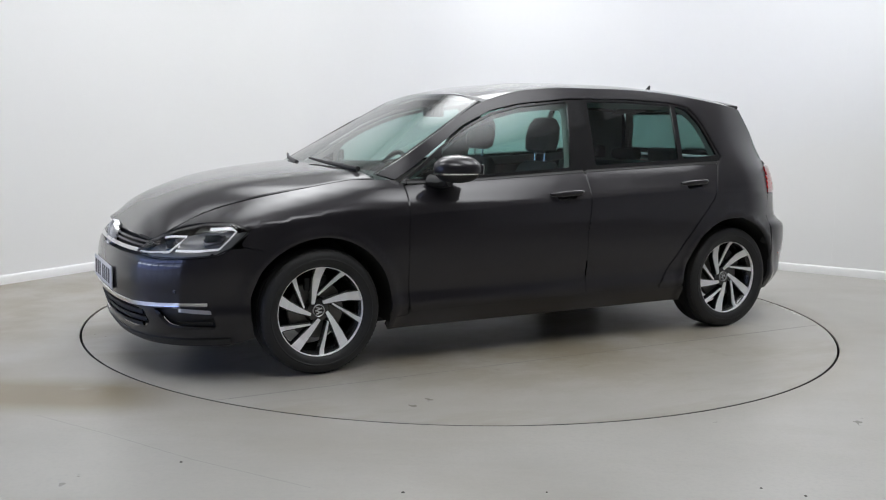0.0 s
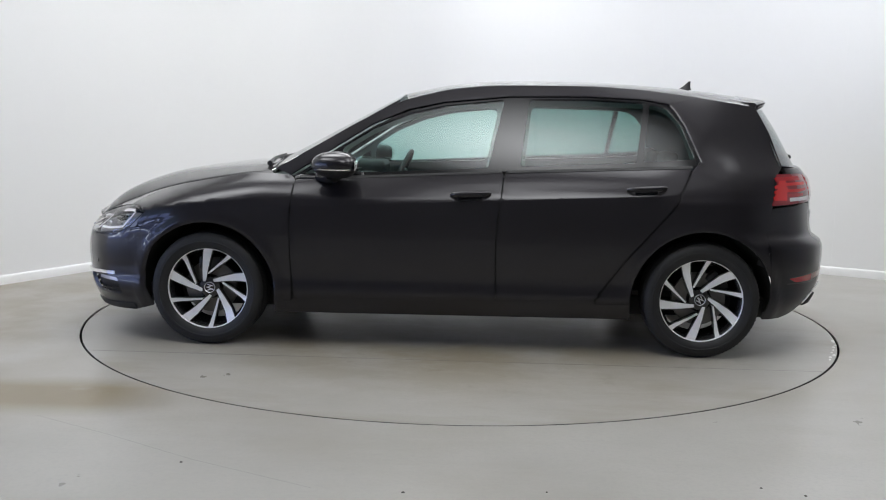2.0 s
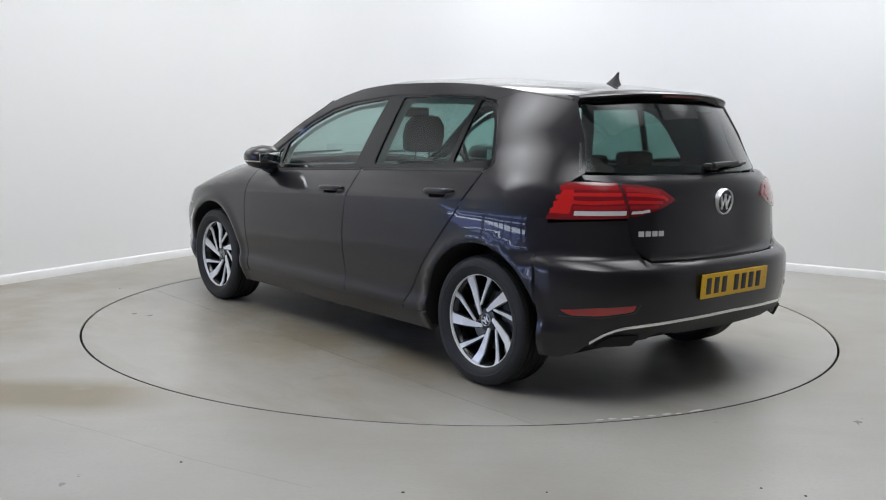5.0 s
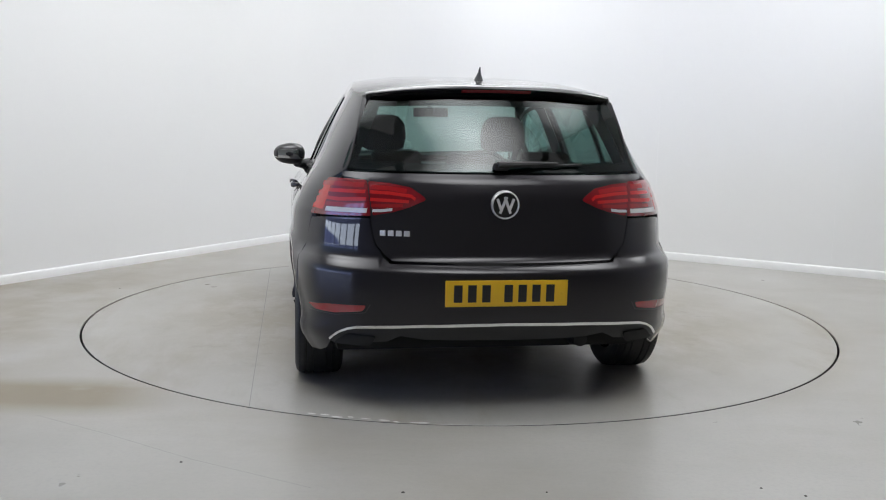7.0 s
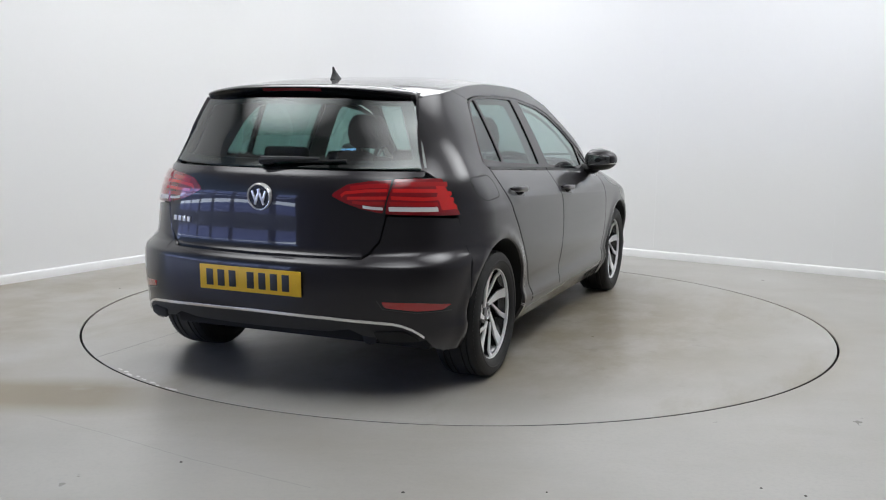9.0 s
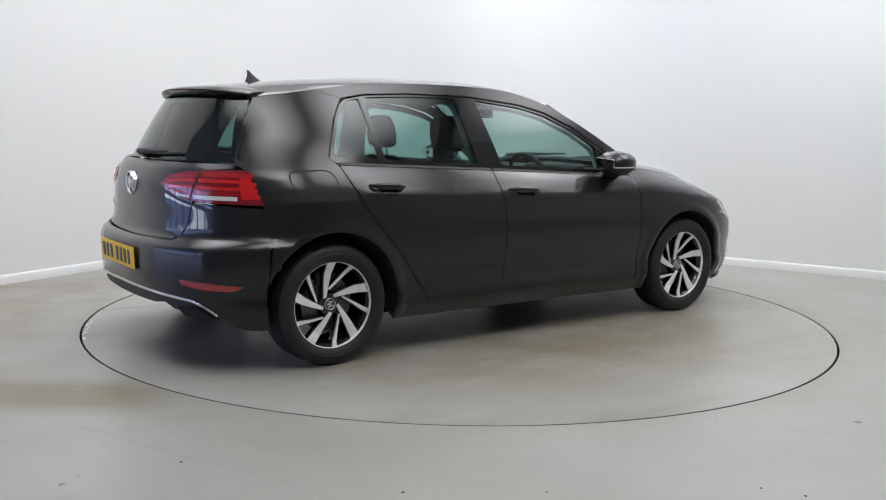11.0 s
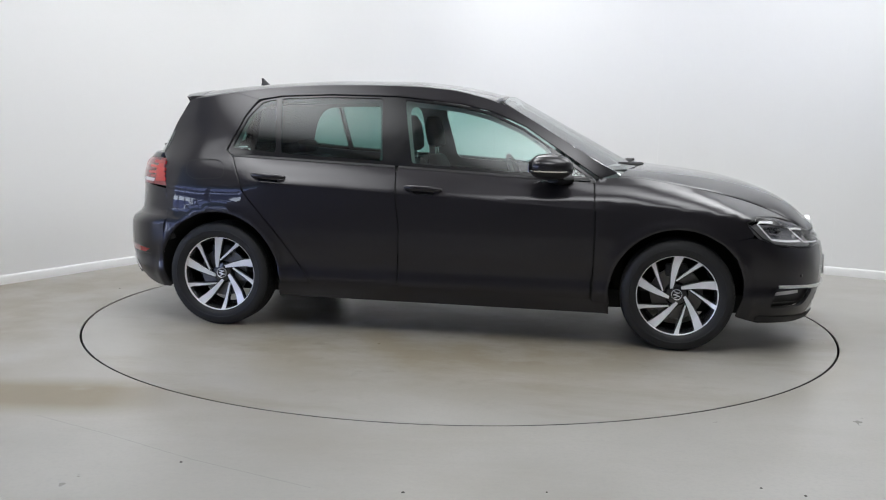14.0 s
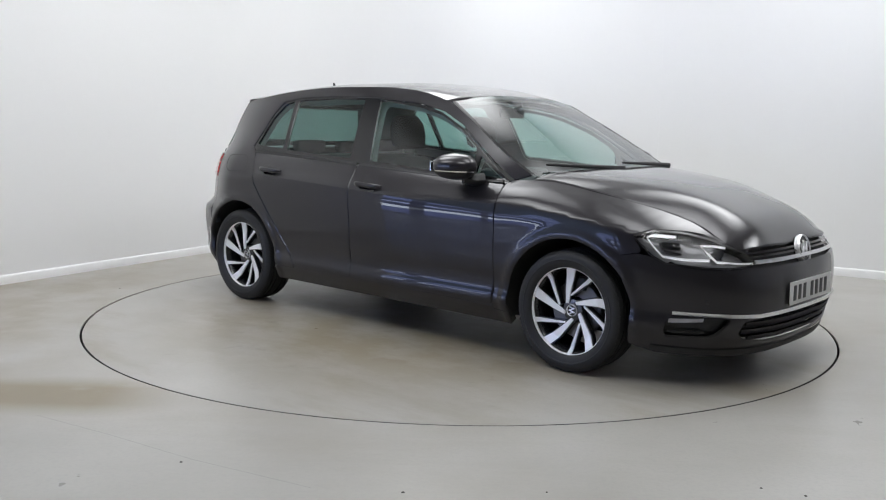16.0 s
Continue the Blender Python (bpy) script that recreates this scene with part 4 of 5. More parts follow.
for s in (1, -1):
    f = lambda pts: [(s * a, b) for a, b in pts]
    outer = soften(f([(1.203, 0.812), (1.15, 0.89), (1.098, 0.972), (0.90, 0.973), (0.718, 0.971), (0.66, 0.88), (0.634, 0.824), (0.90, 0.818)]), 0.012)
    lamp = panel("tail_light", outer, lift_tail, REDDARK, car, "red tail light with clear lower bar", off=0.007, thick=0.03, edge=0.005, flip=True)
    for pts, w, m in (
        ([(1.13, 0.945), (1.0, 0.948), (0.72, 0.949)], 0.010, REDLENS),
        ([(1.155, 0.905), (1.05, 0.918), (0.95, 0.920), (0.70, 0.922)], 0.0075, REDBRIGHT),
        ([(1.165, 0.880), (1.06, 0.887), (0.92, 0.885), (0.685, 0.892)], 0.0075, REDBRIGHT),
        ([(1.180, 0.845), (1.08, 0.868), (1.03, 0.895)], 0.011, REDBRIGHT),
        ([(1.03, 0.862), (0.85, 0.864), (0.672, 0.868)], 0.008, REDLENS),
        ([(1.02, 0.840), (0.85, 0.842), (0.662, 0.845)], 0.0095, CLEARLENS),
    ):
        ribbon("lens_band", lift_tail, f(pts), w, m, lamp, off=0.009, flip=True)
    panel("lens_side", soften(f([(1.185, 0.838), (1.14, 0.895), (1.10, 0.95), (1.03, 0.95), (1.05, 0.835)]), 0.01), lift_tail, REDBRIGHT, lamp, off=0.0085, thick=0.006, edge=0.002, flip=True)
    inner = soften(f([(0.700, 0.967), (0.55, 0.962), (0.41, 0.946), (0.335, 0.912), (0.318, 0.897), (0.40, 0.866), (0.49, 0.844), (0.618, 0.826), (0.648, 0.876)]), 0.012)
    lamp = panel("tail_light", inner, lift_tail, REDDARK, tailgate, "red inner tail light on the tailgate", off=0.007, thick=0.02, edge=0.005, flip=True)
    for pts, w, m in (
        ([(0.67, 0.942), (0.55, 0.940), (0.43, 0.930)], 0.009, REDLENS),
        ([(0.665, 0.922), (0.53, 0.920), (0.40, 0.910), (0.375, 0.897)], 0.0065, REDBRIGHT),
        ([(0.655, 0.892), (0.50, 0.890), (0.41, 0.888)], 0.0065, REDBRIGHT),
        ([(0.64, 0.868), (0.52, 0.868), (0.44, 0.872)], 0.007, REDLENS),
        ([(0.625, 0.846), (0.56, 0.848), (0.50, 0.854)], 0.006, CLEARLENS),
    ):
        ribbon("lens_band", lift_tail, f(pts), w, m, lamp, off=0.009, flip=True)
round_badge(tailgate, pose(-2.022, 0.006, 0.880, 0, 4, 180), 0.061)
for k in range(4):
    y0 = 0.548 - k * 0.034
    ph = tail_phi(0.755, y=y0 - 0.013)
    p = lift_tail(ph, 0.755)
    bm = box_bm(-0.004, -0.013, -0.012, 0.004, 0.013, 0.012, 0.003)
    ob = part("lettering_bar", bm, BADGECHROME, tailgate, "chrome lettering drawn as plain bars")
    ob.matrix_local = Matrix.Translation(p) @ pose(0, 0, 0, 0, 0, 180 - 24)
ribbon("tailgate_crease", lift_tail, both([(0.0, 0.742), (0.3, 0.742), (0.56, 0.735)]), 0.004, PAINT, tailgate, off=0.002, flip=True)

# roof spoiler
def spoiler():
    verts, faces = [], []
    n = 33
    for i in range(n):
        y = -0.562 + 1.124 * i / (n - 1)
        e = abs(y) / 0.562
        xr = -1.765 + 0.40 * abs(y) ** 2.2 + (0.03 * e**8)
        zl = 1.372 - 0.030 * e**2.4
        front = lift_roof(-1.60 + 0.06 * e * e, y * 0.985)
        sec = [front + Vector((0, 0, 0.002)), Vector((xr * 0.5 + front.x * 0.5, y, zl * 0.45 + front.z * 0.55 + 0.004)), Vector((xr + 0.01, y, zl + 0.004)), Vector((xr, y, zl - 0.004)), Vector((xr + 0.012, y, zl - 0.026)), Vector((xr + 0.055, y, zl - 0.052)), Vector((xr + 0.13, y, zl - 0.058)), Vector((front.x + 0.02, y * 0.97, front.z - 0.045))]
        verts += sec
    m = 8
    for i in range(n - 1):
        for k in range(m):
            faces.append((i * m + k, i * m + (k + 1) % m, (i + 1) * m + (k + 1) % m, (i + 1) * m + k))
    faces += [tuple(range(m)), tuple(range((n - 1) * m, n * m))]
    bm = bmesh.new()
    vs = [bm.verts.new(v) for v in verts]
    for q in faces:
        bm.faces.new([vs[i] for i in q])
    ob = part("spoiler", bm, PAINT, car, "dark grey roof spoiler with black rear edge")
    # black rear face and stop lamp
    for nm, a, z0, z1, m_, o in (("spoiler_face", 0.545, -0.008, -0.050, GLOSSBLACK, 0.003), ("brake_light", 0.155, -0.010, -0.022, REDDARK, 0.006)):
        v, fc = [], []
        for i in range(25):
            y = -a + 2 * a * i / 24
            e = abs(y) / 0.562
            xr = -1.765 + 0.40 * abs(y) ** 2.2 + 0.03 * e**8
            zl = 1.372 - 0.030 * e**2.4
            for z, dx in ((z0, 0.0), (0.5 * (z0 + z1), 0.012 if a > 0.3 else 0.002), (z1, 0.05 if a > 0.3 else 0.008)):
                v.append((xr + dx - o, y, zl + z))
        for i in range(24):
            for k in range(2):
                b = 3 * i + k
                fc.append((b, b + 1, b + 4, b + 3))
        bm = bmesh.new()
        vs = [bm.verts.new(p) for p in v]
        for q in fc:
            bm.faces.new([vs[i] for i in q])
        bmesh.ops.solidify(bm, geom=bm.faces[:], thickness=0.002)
        part(nm, bm, m_, ob, "dark red high-level brake light" if a < 0.3 else "black spoiler face")


spoiler()

# rear wiper
wiper = part("rear_wiper", box_bm(-1.975, -0.02, 1.020, -1.925, 0.045, 1.052, 0.012), BLACK, car, "black rear wiper")
tube("arm", [(-1.972, 0.03, 1.042), (-1.955, -0.10, 1.047), (-1.925, -0.24, 1.050)], [0.016, 0.013, 0.008], BLACK, wiper)
tube("blade", [(-1.948, -0.12, 1.037), (-1.925, -0.24, 1.040), (-1.893, -0.355, 1.045)], 0.006, SEAL, wiper)

# aerial
bm = bmesh.new()
sec = []
for t, hw, lx in ((0, 0.022, 0.055), (0.25, 0.016, 0.036), (0.6, 0.007, 0.018), (1.0, 0.003, 0.007)):
    ring = []
    for k in range(12):
        a = 2 * math.pi * k / 12
        ring.append(bm.verts.new((-1.335 - 0.035 * t + lx * math.cos(a), hw * math.sin(a), 1.419 + 0.062 * t)))
    sec.append(ring)
for a, b in zip(sec, sec[1:]):
    for k in range(12):
        bm.faces.new((a[k], a[(k + 1) % 12], b[(k + 1) % 12], b[k]))
bm.faces.new(sec[-1])
bm.faces.new(sec[0])
part("aerial", bm, BLACK, car, "black shark-fin aerial")


# ---- mirrors, handles, flap ----
def wing_mirror(s):
    m = new("wing_mirror")
    m.parent = car
    tagged(m, "dark grey door mirror with black foot and chrome indicator line")

    def shell(name, z0, z1, mt, grow=0.0, lab=""):
        bm = bmesh.new()
        rings = []
        for i in range(11):
            v = z0 + (z1 - z0) * i / 10
            zz = v
            ring = []
            for k in range(28):
                a = 2 * math.pi * k / 28
                c, sn = math.cos(a), math.sin(a)
                r = math.sqrt(max(0.0, 1 - abs(zz) ** 2.3))
                x = 0.605 + (0.135 if c > 0 else 0.105) * math.copysign(abs(c) ** 0.75, c) * (r * 0.9 + 0.1) * (1 + grow)
                y = 0.912 + 0.105 * (1 - 0.25 * max(c, 0)) * math.copysign(abs(sn) ** 0.8, sn) * (r * 0.9 + 0.1) * (1 + grow)
                taper = 1 - 0.20 * (y - 0.81) / 0.2
                ring.append(bm.verts.new((x, s * y, 0.987 + 0.079 * zz * taper)))
            rings.append(ring)
        for a, b in zip(rings, rings[1:]):
            for k in range(28):
                bm.faces.new((a[k], a[(k + 1) % 28], b[(k + 1) % 28], b[k]))
        bm.faces.new(rings[0])
        bm.faces.new(rings[-1])
        part(name, bm, mt, m, lab)

    shell("cap", -0.28, 1.0, PAINT, 0, "dark grey mirror cap")
    shell("indicator", -0.40, -0.30, CHROME, 0.006, "clear and chrome indicator line")
    shell("lower_housing", -1.0, -0.42, BLACK, -0.02, "black lower housing")
    bm = box_bm(0.5015, s * 0.848, 0.952, 0.5065, s * 0.985, 1.020, 0.0020)
    for v in bm.verts:
        if abs(v.co.y) > 0.9:
            v.co.z = 0.985 + (v.co.z - 0.985) * 0.72
    part("mirror_glass", bm, MIRROR, m, "mirror glass")
    tube("foot", [(0.63, s * 0.86, 0.925), (0.66, s * 0.82, 0.915), (0.70, s * 0.775, 0.918)], [0.030, 0.032, 0.036], BLACK, m, "black mirror foot", n=12, flat=1.6)


wing_mirror(1)
wing_mirror(-1)


def door_handle(s, x0, x1, z0, z1):
    L = lift_side(s)
    h = new("door_handle")
    h.parent = car
    tagged(h, "dark grey pull handle over a flat black patch for the shaded recess")
    zc0, zc1 = z0, z1
    # flat black patch laid on the door in place of a shaded hollow
    panel("recess", soften([(x0 - 0.045, zc0 - 0.036), (x1 + 0.05, zc1 - 0.036), (x1 + 0.045, zc1 + 0.010), (x0 - 0.04, zc0 + 0.010)], 0.02), L, GLOSSBLACK, h, off=0.0015, edge=0.001, flip=s > 0, step=0.02)
    bm = bmesh.new()
    rings = []
    n = 15
    for i in range(n):
        t = i / (n - 1)
        x = x0 + (x1 - x0) * t
        z = zc0 + (zc1 - zc0) * t
        y = side_y(x, z) + 0.006 + 0.026 * (1 - (2 * t - 1) ** 6)
        hz = 0.015 * (1 - 0.55 * abs(2 * t - 1) ** 5)
        rings.append([bm.verts.new((x, s * (y + 0.010 * math.cos(a)), z + hz * math.sin(a))) for a in (2 * math.pi * k / 12 for k in range(12))])
    for a, b in zip(rings, rings[1:]):
        for k in range(12):
            bm.faces.new((a[k], a[(k + 1) % 12], b[(k + 1) % 12], b[k]))
    bm.faces.new(rings[0])
    bm.faces.new(rings[-1])
    part("grip", bm, PAINT, h, "dark grey grip")


for s in (1, -1):
    door_handle(s, 0.016, -0.200, 0.842, 0.852)
    door_handle(s, -0.905, -1.112, 0.886, 0.896)
    ribbon("window_trim", lift_side(s), [(0.83, 0.915), (0.5, 0.921), (-0.255, 0.9605)], 0.006, SEAL, car, "black window seal", off=0.003, flip=s > 0)
    ribbon("window_trim", lift_side(s), [(-0.275, 0.9610), (-1.25, 1.004)], 0.006, SEAL, car, "black window seal", off=0.003, flip=s > 0)
flap = [(-1.535, 0.968), (-1.33, 0.975), (-1.29, 0.94), (-1.285, 0.872), (-1.47, 0.860), (-1.53, 0.895)]
ribbon("fuel_flap_gap", lift_side(-1), soften(flap, 0.04) + soften(flap, 0.04)[:1], 0.004, DARK, car, "thin gap round the fuel flap", off=0.0008)

# ---- underside ----
part("underbody", box_bm(-1.72, -0.70, 0.19, 1.90, 0.70, 0.30, 0.03), DARK, car, "black underbody")
tube("exhaust", [(-0.6, -0.3, 0.17), (-1.2, -0.3, 0.18), (-1.78, -0.42, 0.24)], 0.035, BLACK, car, "dark exhaust pipe", n=12)
for ax in (AXLE_F, AXLE_R):
    for s in (1, -1):
        bm = bmesh.new()
        prof = []
        for k in range(25):
            a = radians(-12 + 204 * k / 24)
            prof.append((ax + 0.372 * math.cos(a), HUB_Z + 0.372 * math.sin(a)))
        for (xa, za), (xb, zb) in zip(prof, prof[1:]):
            bm.faces.new([bm.verts.new(p) for p in ((xa, s * 0.45, za), (xb, s * 0.45, zb), (xb, s * (side_y(xb, zb) - 0.012), zb), (xa, s * (side_y(xa, za) - 0.012), za))])
        bmesh.ops.remove_doubles(bm, verts=bm.verts, dist=1e-5)
        v = [bm.verts.new((x, s * 0.45, z)) for x, z in prof]
        bm.faces.new(v)
        part("arch_liner", bm, DARK, car, "black wheel arch liner")


# ---- wheels ----
def blade(bm, angle, thin, grow=0.0, drop=0.0):
    """One swept spoke: a flat machined face over a black flank."""
    c, sn = math.cos(angle), math.sin(angle)
    if thin:
        prof = [(0.060, 0.043, 0.051), (0.13, 0.020, 0.033), (0.19, -0.003, 0.017), (0.218, -0.014, 0.012)]
    else:
        prof = [(0.034, 0.020, 0.035), (0.10, 0.004, 0.032), (0.16, -0.014, 0.026), (0.205, -0.032, 0.016), (0.218, -0.041, 0.012)]
    top = []
    for r, a, b in prof:
        y = 0.066 - 0.012 * (0.22 - r) / 0.2 + (0.012 if r > 0.2 else 0) - drop
        for w in (a - grow, b + grow):
            top.append((r, w, y))

    def put(r, w, y):
        return bm.verts.new((-r * c + w * sn, y, r * sn + w * c))

    T = [put(*p) for p in top]
    B = [put(p[0], p[1], p[2] - 0.03) for p in top]
    n = len(prof)
    for i in range(n - 1):
        bm.faces.new((T[2 * i], T[2 * i + 1], T[2 * i + 3], T[2 * i + 2]))
        bm.faces.new((B[2 * i], B[2 * i + 1], B[2 * i + 3], B[2 * i + 2]))
        for k in (0, 1):
            bm.faces.new((T[2 * i + k], T[2 * i + 2 + k], B[2 * i + 2 + k], B[2 * i + k]))
    bm.faces.new((T[0], T[1], B[1], B[0]))
    bm.faces.new((T[-1], T[-2], B[-2], B[-1]))


def build_wheel():
    w = new("wheel")
    w.parent = car
    tagged(w, "black and machined swept-spoke alloy wheel with black tyre")
    tyre = [(0.214, -0.085), (0.226, -0.100), (0.245, -0.1085), (0.268, -0.1105), (0.290, -0.104), (0.301, -0.090), (0.306, -0.075)]
    tread = []
    for y in (-0.060, -0.030, 0.030, 0.060):
        tread += [(0.3075, y - 0.004), (0.301, y - 0.003), (0.301, y + 0.003), (0.3075, y + 0.004)]
    prof = tyre + [(0.3075, -0.066)] + tread + [(0.3075, 0.066)] + [(r, -h) for r, h in reversed(tyre)]
    t = part("tyre", lathe_bm(prof, 96), RUBBER, w, "black rubber tyre")
    part("sidewall_rib", lathe_bm([(0.252, 0.1085), (0.255, 0.1115), (0.259, 0.1120), (0.262, 0.1095)], 96), RUBBER, t)
    bm = bmesh.new()
    for k in range(84):
        for s in (1, -1):
            a = 2 * math.pi * (k + 0.25 * s) / 84
            box = box_bm(-0.0045, 0.076, 0.285, 0.0045, 0.0935, 0.3020)
            bmesh.ops.transform(box, matrix=pose(0, 0, 0, 0, math.degrees(a), 0) @ Matrix.Scale(s, 4, (0, 1, 0)), verts=box.verts)
            me = bpy.data.meshes.new("tmp")
            box.to_mesh(me)
            box.free()
            bm.from_mesh(me)
            bpy.data.meshes.remove(me)
    tagged(part("tread_block", bm, RUBBER, t, "tread shoulder blocks", smooth=False), kind="stuff")
    rim = part("rim", lathe_bm([(0.2135, -0.09), (0.2135, 0.07), (0.205, 0.06), (0.196, 0.02), (0.190, -0.09)], 96), RIMBLACK, w, "black rim barrel")
    part("rim_edge", lathe_bm([(0.2135, 0.080), (0.2145, 0.088), (0.222, 0.0925), (0.2255, 0.091), (0.2255, 0.082), (0.215, 0.074)], 96), SILVER, rim, "machined rim edge")
    for k in range(5):
        a = 2 * math.pi * k / 5
        for thin in (False, True):
            bm = bmesh.new()
            blade(bm, a + (math.pi / 5 if thin else 0), thin)
            part("spoke", bm, SILVER, rim, "machined silver spoke face", smooth=False)
        bm = bmesh.new()
        blade(bm, a, False, 0.006, 0.008)
        part("web", bm, RIMBLACK, rim, "gloss black spoke web", smooth=False)
        bm = bmesh.new()
        blade(bm, a + math.pi / 5, True, 0.006, 0.008)
        part("web", bm, RIMBLACK, rim, "gloss black spoke web", smooth=False)
    part("hub", lathe_bm([(0.0, 0.050), (0.03, 0.050), (0.055, 0.046), (0.065, 0.03), (0.065, -0.02)], 40), RIMBLACK, rim, "black hub")
    cap = round_badge(w, pose(0, 0.046, 0, 0, 0, 90), 0.030)
    bm = lathe_bm([(0.05, 0.012), (0.140, 0.012), (0.142, 0.010), (0.142, -0.012), (0.05, -0.012)], 56)
    part("brake_disc", bm, DISCMETAL, w, "grey steel brake disc")
    part("caliper", box_bm(-0.165, -0.03, -0.06, -0.095, 0.03, 0.06, 0.015), BLACK, w, "dark brake caliper")
    return w


first = build_wheel()
for i, (x, s, phase) in enumerate(((AXLE_F, 1, 92), (AXLE_R, 1, 45), (AXLE_F, -1, 92), (AXLE_R, -1, 94))):
    m = pose(x, s * 0.768, HUB_Z + 0.005, 0, 0, 0 if s > 0 else 180) @ pose(0, 0, 0, 0, phase, 0)
    if i == 0:
        first.matrix_local = m
    else:
        copy_thing(first, m)


# ---- cabin ----
def seat(x, y, rear=False):
    st = new("seat")
    st.parent = car
    tagged(st, "black fabric seat with headrest")

    def cushion(name, secs, parent, lab=""):
        bm = bmesh.new()
        rings = []
        for cx, cz, hx, hy, tilt in secs:
            ring = []
            for k in range(20):
                a = 2 * math.pi * k / 20
                u = math.copysign(abs(math.cos(a)) ** 0.6, math.cos(a)) * hx
                v = math.copysign(abs(math.sin(a)) ** 0.6, math.sin(a)) * hy
                ring.append(bm.verts.new((x + cx + u, y + v, cz + tilt * u)))
            rings.append(ring)
        for a, b in zip(rings, rings[1:]):
            for k in range(20):
                bm.faces.new((a[k], a[(k + 1) % 20], b[(k + 1) % 20], b[k]))
        bm.faces.new(rings[0])
        bm.faces.new(rings[-1])
        part(name, bm, FABRIC, parent, lab)

    wy = 0.24
    cushion("cushion", [(0, 0.32, 0.22, wy, 0.1), (0, 0.42, 0.26, wy + 0.01, 0.15), (0.02, 0.47, 0.25, wy, 0.15), (0.02, 0.485, 0.2, wy - 0.05, 0.15)], st)
    cushion("backrest", [(-0.22, 0.44, 0.07, wy, 0), (-0.28, 0.65, 0.075, wy + 0.015, 0), (-0.34, 0.86, 0.06, wy - 0.01, 0), (-0.365, 0.96, 0.05, wy - 0.05, 0), (-0.375, 0.995, 0.03, wy - 0.1, 0)], st)
    cushion("headrest", [(-0.375, 1.045, 0.03, 0.09, 0), (-0.375, 1.065, 0.05, 0.125, 0), (-0.385, 1.13, 0.055, 0.135, 0), (-0.395, 1.20, 0.05, 0.125, 0), (-0.40, 1.245, 0.035, 0.09, 0), (-0.40, 1.253, 0.015, 0.05, 0)], st)
    for dy in (-0.05, 0.05):
        tube("post", [(x - 0.37, y + dy, 0.98), (x - 0.376, y + dy, 1.06)], 0.006, CHROME, st, "steel headrest post")


seat(0.12, 0.36)
seat(0.12, -0.36)
bench = part("rear_bench", box_bm(-1.05, -0.62, 0.3, -0.55, 0.62, 0.52, 0.06, 3), FABRIC, car, "black fabric rear bench")
bm = box_bm(-1.22, -0.62, 0.45, -1.06, 0.62, 0.97, 0.05, 3)
part("backrest", bm, FABRIC, bench)
for y in (-0.38, 0.0, 0.38):
    part("headrest", box_bm(-1.235, y - 0.125, 0.985, -1.15, y + 0.125, 1.075 if y else 1.06, 0.035, 3), FABRIC, bench)
part("parcel_shelf", box_bm(-1.72, -0.60, 0.935, -1.24, 0.60, 0.955, 0.005), DASH, car, "black parcel shelf")
dash = part("dashboard", box_bm(0.50, -0.70, 0.50, 1.0, 0.70, 0.90, 0.06, 3), DASH, car, "black dashboard")
part("instrument_hood", box_bm(0.48, -0.55, 0.84, 0.72, -0.19, 0.965, 0.04, 3), DASH, dash)
part("dash_top", box_bm(0.62, -0.69, 0.86, 1.02, 0.69, 0.925, 0.03, 2), DASH, dash)
wheel_m = pose(0.40, -0.37, 0.86, 0, 65, 0)
sw = new("steering_wheel")
sw.parent = car
tagged(sw, "black leather steering wheel")
sw.matrix_local = wheel_m
tube("rim", [(0.178 * math.cos(2 * math.pi * k / 40), 0.178 * math.sin(2 * math.pi * k / 40), 0) for k in range(41)], 0.015, DASH, sw)
part("boss", box_bm(-0.06, -0.07, -0.03, 0.06, 0.07, 0.02, 0.02), DASH, sw)
for a in (0, 180, 270):
    tube("spoke", [(0.05 * math.cos(radians(a + 90)), 0.05 * math.sin(radians(a + 90)), 0), (0.17 * math.cos(radians(a + 90)), 0.17 * math.sin(radians(a + 90)), 0)], 0.014, DASH, sw)
mirror = part("rear_view_mirror", box_bm(0.265, -0.115, 1.245, 0.29, 0.115, 1.305, 0.012, 2), DASH, car, "black rear-view mirror")
tube("stalk", [(0.29, 0, 1.29), (0.355, 0, 1.325)], 0.012, DASH, mirror)
part("floor_pan", box_bm(-1.25, -0.7, 0.30, 0.95, 0.7, 0.33), DASH, car, "black carpeted cabin floor")
part("boot_floor", box_bm(-1.92, -0.55, 0.4, -1.25, 0.55, 0.45), DASH, car, "black boot floor")
part("bulkhead", box_bm(0.98, -0.66, 0.3, 1.02, 0.66, 0.9), DARK, car, "black engine bulkhead")
roofi = [(a, b * 0.96) for a, b in roof]
panel("headliner", roofi + [(a, -b) for a, b in reversed(roofi[1:-1])], lift_roof, TRIMGREY, car, "pale grey headliner", off=-0.03, thick=0.004, step=0.08, edge=0)
panel("cowl", mirror_y([(0, 0.945), (0.4, 0.94), (0.70, 0.925), (0.705, 0.95), (0.55, 0.972), (0.3, 0.985), (0, 0.99)]), lift_screen, BLACK, car, "black screen cowl", off=-0.004, edge=0)
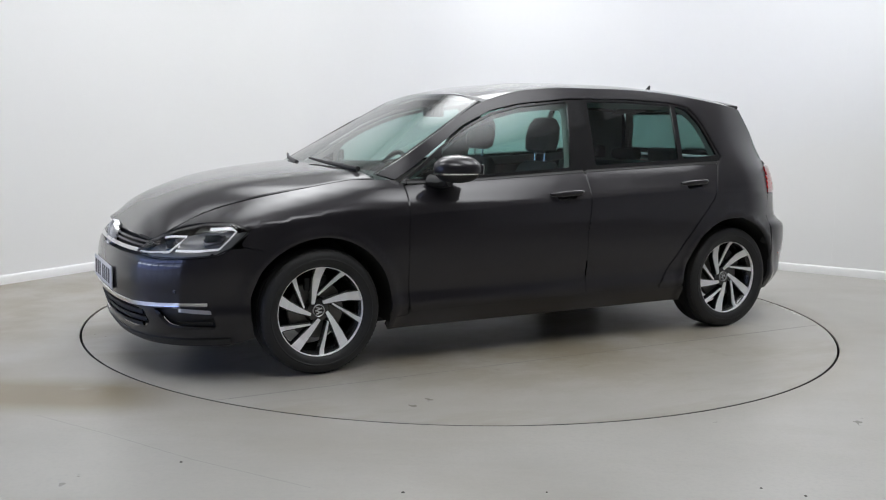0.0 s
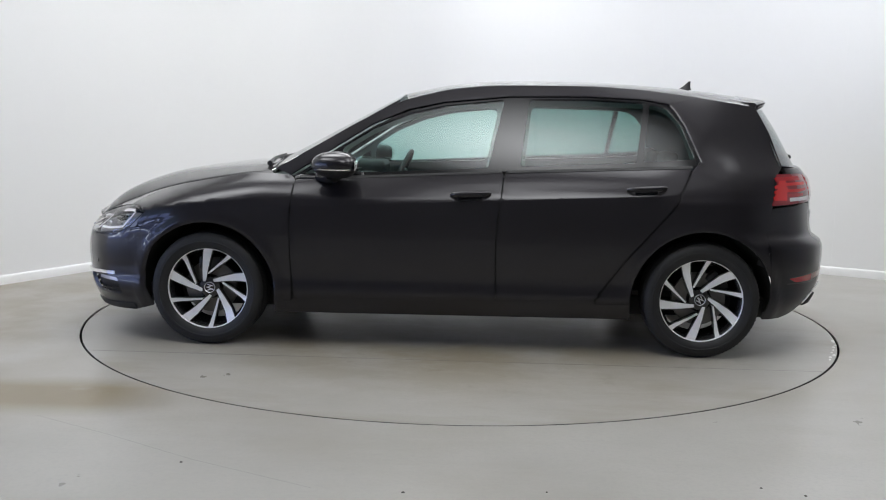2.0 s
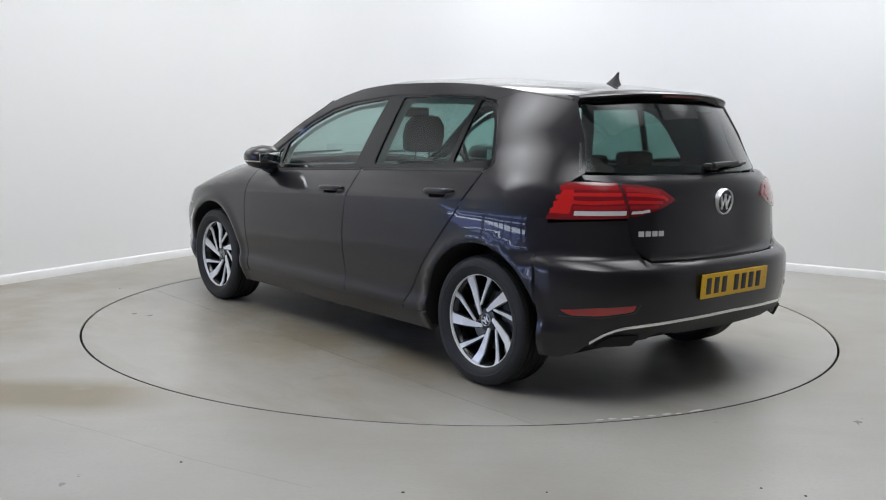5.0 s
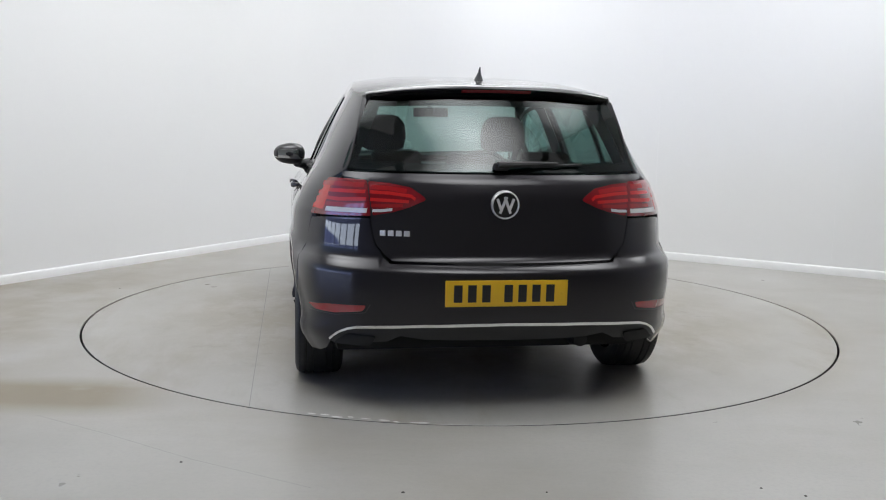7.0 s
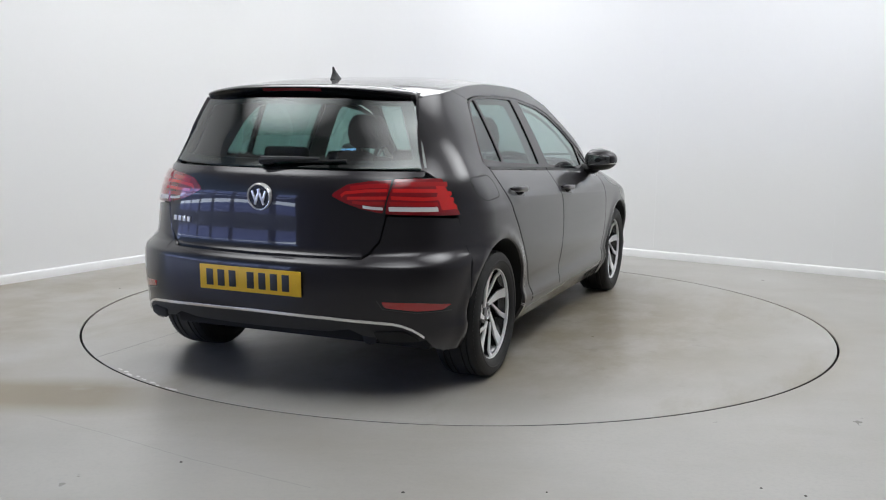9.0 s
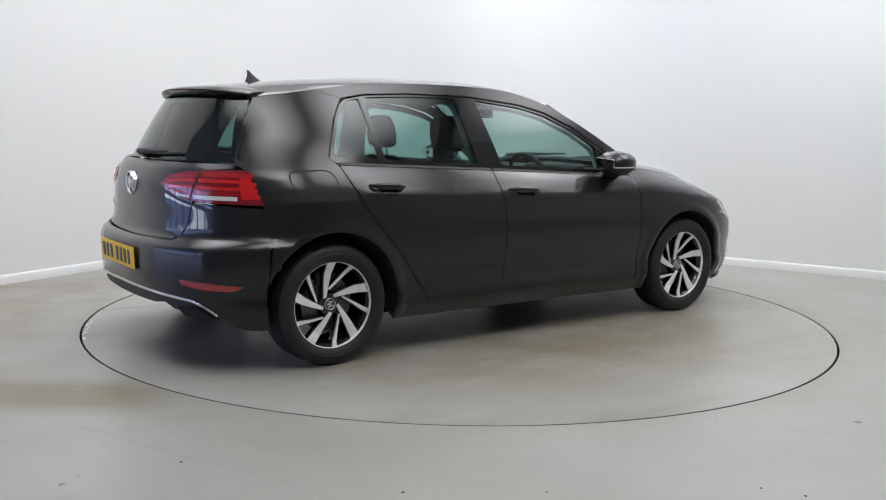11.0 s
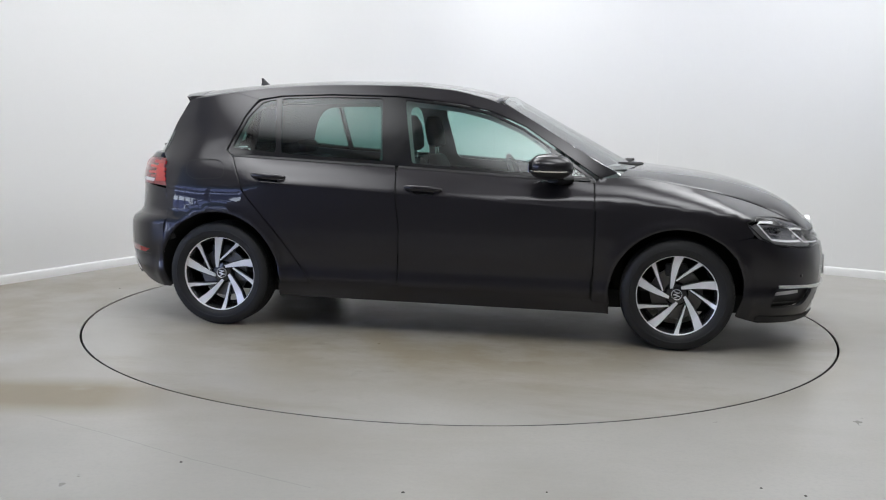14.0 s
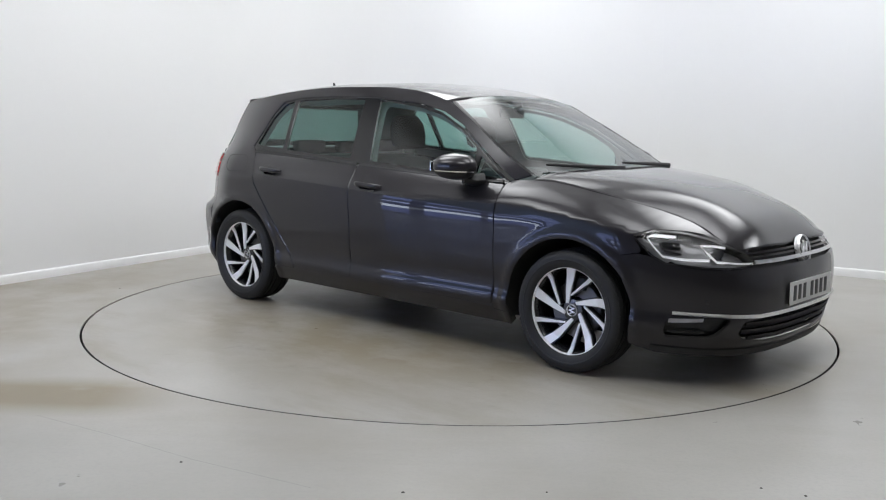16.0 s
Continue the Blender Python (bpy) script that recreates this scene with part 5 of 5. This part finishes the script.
for s in (1, -1):
    wip = tube("screen_wiper", [(lift_screen(y, z) + Vector((0.022, 0, 0.02))) for y, z in (((0.62, 0.955), (0.3, 0.972), (0.02, 0.985)) if s > 0 else ((-0.05, 0.957), (-0.35, 0.972), (-0.60, 0.985)))], [0.014, 0.010, 0.006], BLACK, car, "black windscreen wiper")
    ribbon("screen_edge", lift_screen, [(s * 0.582, 1.332), (s * 0.642, 1.2), (s * 0.703, 1.05), (s * 0.712, 0.955)], 0.010, GLOSSBLACK, car, "black windscreen border", off=0.001)
    f = [(-1.262, 1.035), (-1.192, 1.232), (-1.12, 1.312), (-1.02, 1.330), (-0.41, 1.338), (-0.37, 0.985), (-0.95, 1.01)]
    g = [(-0.165, 0.975), (-0.235, 1.328), (0.07, 1.296), (0.25, 1.252), (0.44, 1.172), (0.60, 1.068), (0.605, 0.945)]
    out = [(0.97, 0.90), (0.72, 1.02), (0.46, 1.19), (0.26, 1.272), (0.07, 1.315), (-0.3, 1.36), (-0.7, 1.37), (-1.15, 1.345), (-1.5, 1.325), (-1.60, 1.30), (-1.70, 0.99), (-1.5, 0.80), (-1.1, 0.80), (0.95, 0.80)]
    lin = panel("cabin_trim", out, lift_side(s), TRIMGREY, car, "pale grey inner pillar trim", holes=[soften(f, 0.05), soften(g, 0.05), [(0.63, 0.95), (0.64, 1.03), (0.80, 0.935)]], off=-0.045, thick=0.004, step=0.06, edge=0, flip=s > 0)
    panel("door_card", [(0.95, 0.45), (0.92, 0.89), (0.5, 0.905), (-0.26, 0.945), (-1.3, 0.99), (-1.65, 0.985), (-1.6, 0.75), (-1.05, 0.72), (-0.85, 0.45)], lift_side(s), DASH, car, "black door card", off=-0.062, thick=0.006, step=0.07, edge=0, flip=s > 0)
panel("glass_border", mirror_y(bl), lift_back, GLOSSBLACK, car, "black rear window border", holes=[mirror_y([(0, 1.045), (0.3, 1.045), (0.55, 1.05), (0.612, 1.055), (0.585, 1.12), (0.54, 1.22), (0.51, 1.288), (0.3, 1.295), (0, 1.297)])], off=-0.005, thick=0.004, edge=0, step=0.05, flip=True)


# ---- turntable ----
turntable = tagged(new("turntable"), "round grey painted turntable disc set flush in the floor", "turntable")
part("disc", lathe_bm([(0.0, 0.0), (1.2, 0.0), (R_DISC - 0.003, 0.0), (R_DISC - 0.001, -0.002)], 192, "z"), DISCMAT, turntable)
# black edge: the shade inside the gap is put into its colour
part("rim", lathe_bm([(R_DISC - 0.001, -0.002), (R_DISC, -0.004), (R_DISC, -0.06), (0.0, -0.06)], 192, "z"), DARK, turntable, "edge of the disc, coloured black for the shade in the gap")

WHITECHIP = mat("plaster_chip", (0.75, 0.74, 0.72), 0.7, var=0.1, var_scale=40)
for k in range(9):
    a = radians(154 + 1.6 * k + random.uniform(-0.5, 0.5))
    rr = R_DISC - random.uniform(0.004, 0.03)
    bm = bmesh.new()
    m = 7
    w, d = random.uniform(0.015, 0.045), random.uniform(0.005, 0.014)
    lo = []
    for i in range(m):
        b = 2 * math.pi * i / m
        u, v = w * math.cos(b) * random.uniform(0.6, 1), d * math.sin(b) * random.uniform(0.6, 1)
        lo.append(bm.verts.new((rr * math.cos(a) - u * math.sin(a) + v * math.cos(a), rr * math.sin(a) + u * math.cos(a) + v * math.sin(a), 0.0005)))
    top = bm.verts.new((rr * math.cos(a), rr * math.sin(a), 0.003))
    for i in range(m):
        bm.faces.new((lo[i], lo[(i + 1) % m], top))
    part("paint_chip", bm, WHITECHIP, turntable, "pale chip of broken filler at the rim")
JOINT = mat("joint_grey", (0.24, 0.24, 0.23), 0.6)
part("joint", box_bm(-1.90, 1.2285, 0.0003, 1.90, 1.2315, 0.0009), JOINT, turntable, "fine straight joint across the disc")

HEADING, TURN_RATE, CAR_X, CAR_Y = 209.36, -15.63, 0.0018, 0.1544


def motions():
    rows, disc_rows = [], []
    for k in range(33):
        t = k / 2
        a = HEADING + TURN_RATE * t
        turn = pose(0, 0, 0, 0, 0, a)
        disc_rows.append((t, turn))
        rows.append((t, turn @ pose(CAR_X, CAR_Y, 0.0)))
    walk(turntable, disc_rows)
    walk(car, rows)


motions()
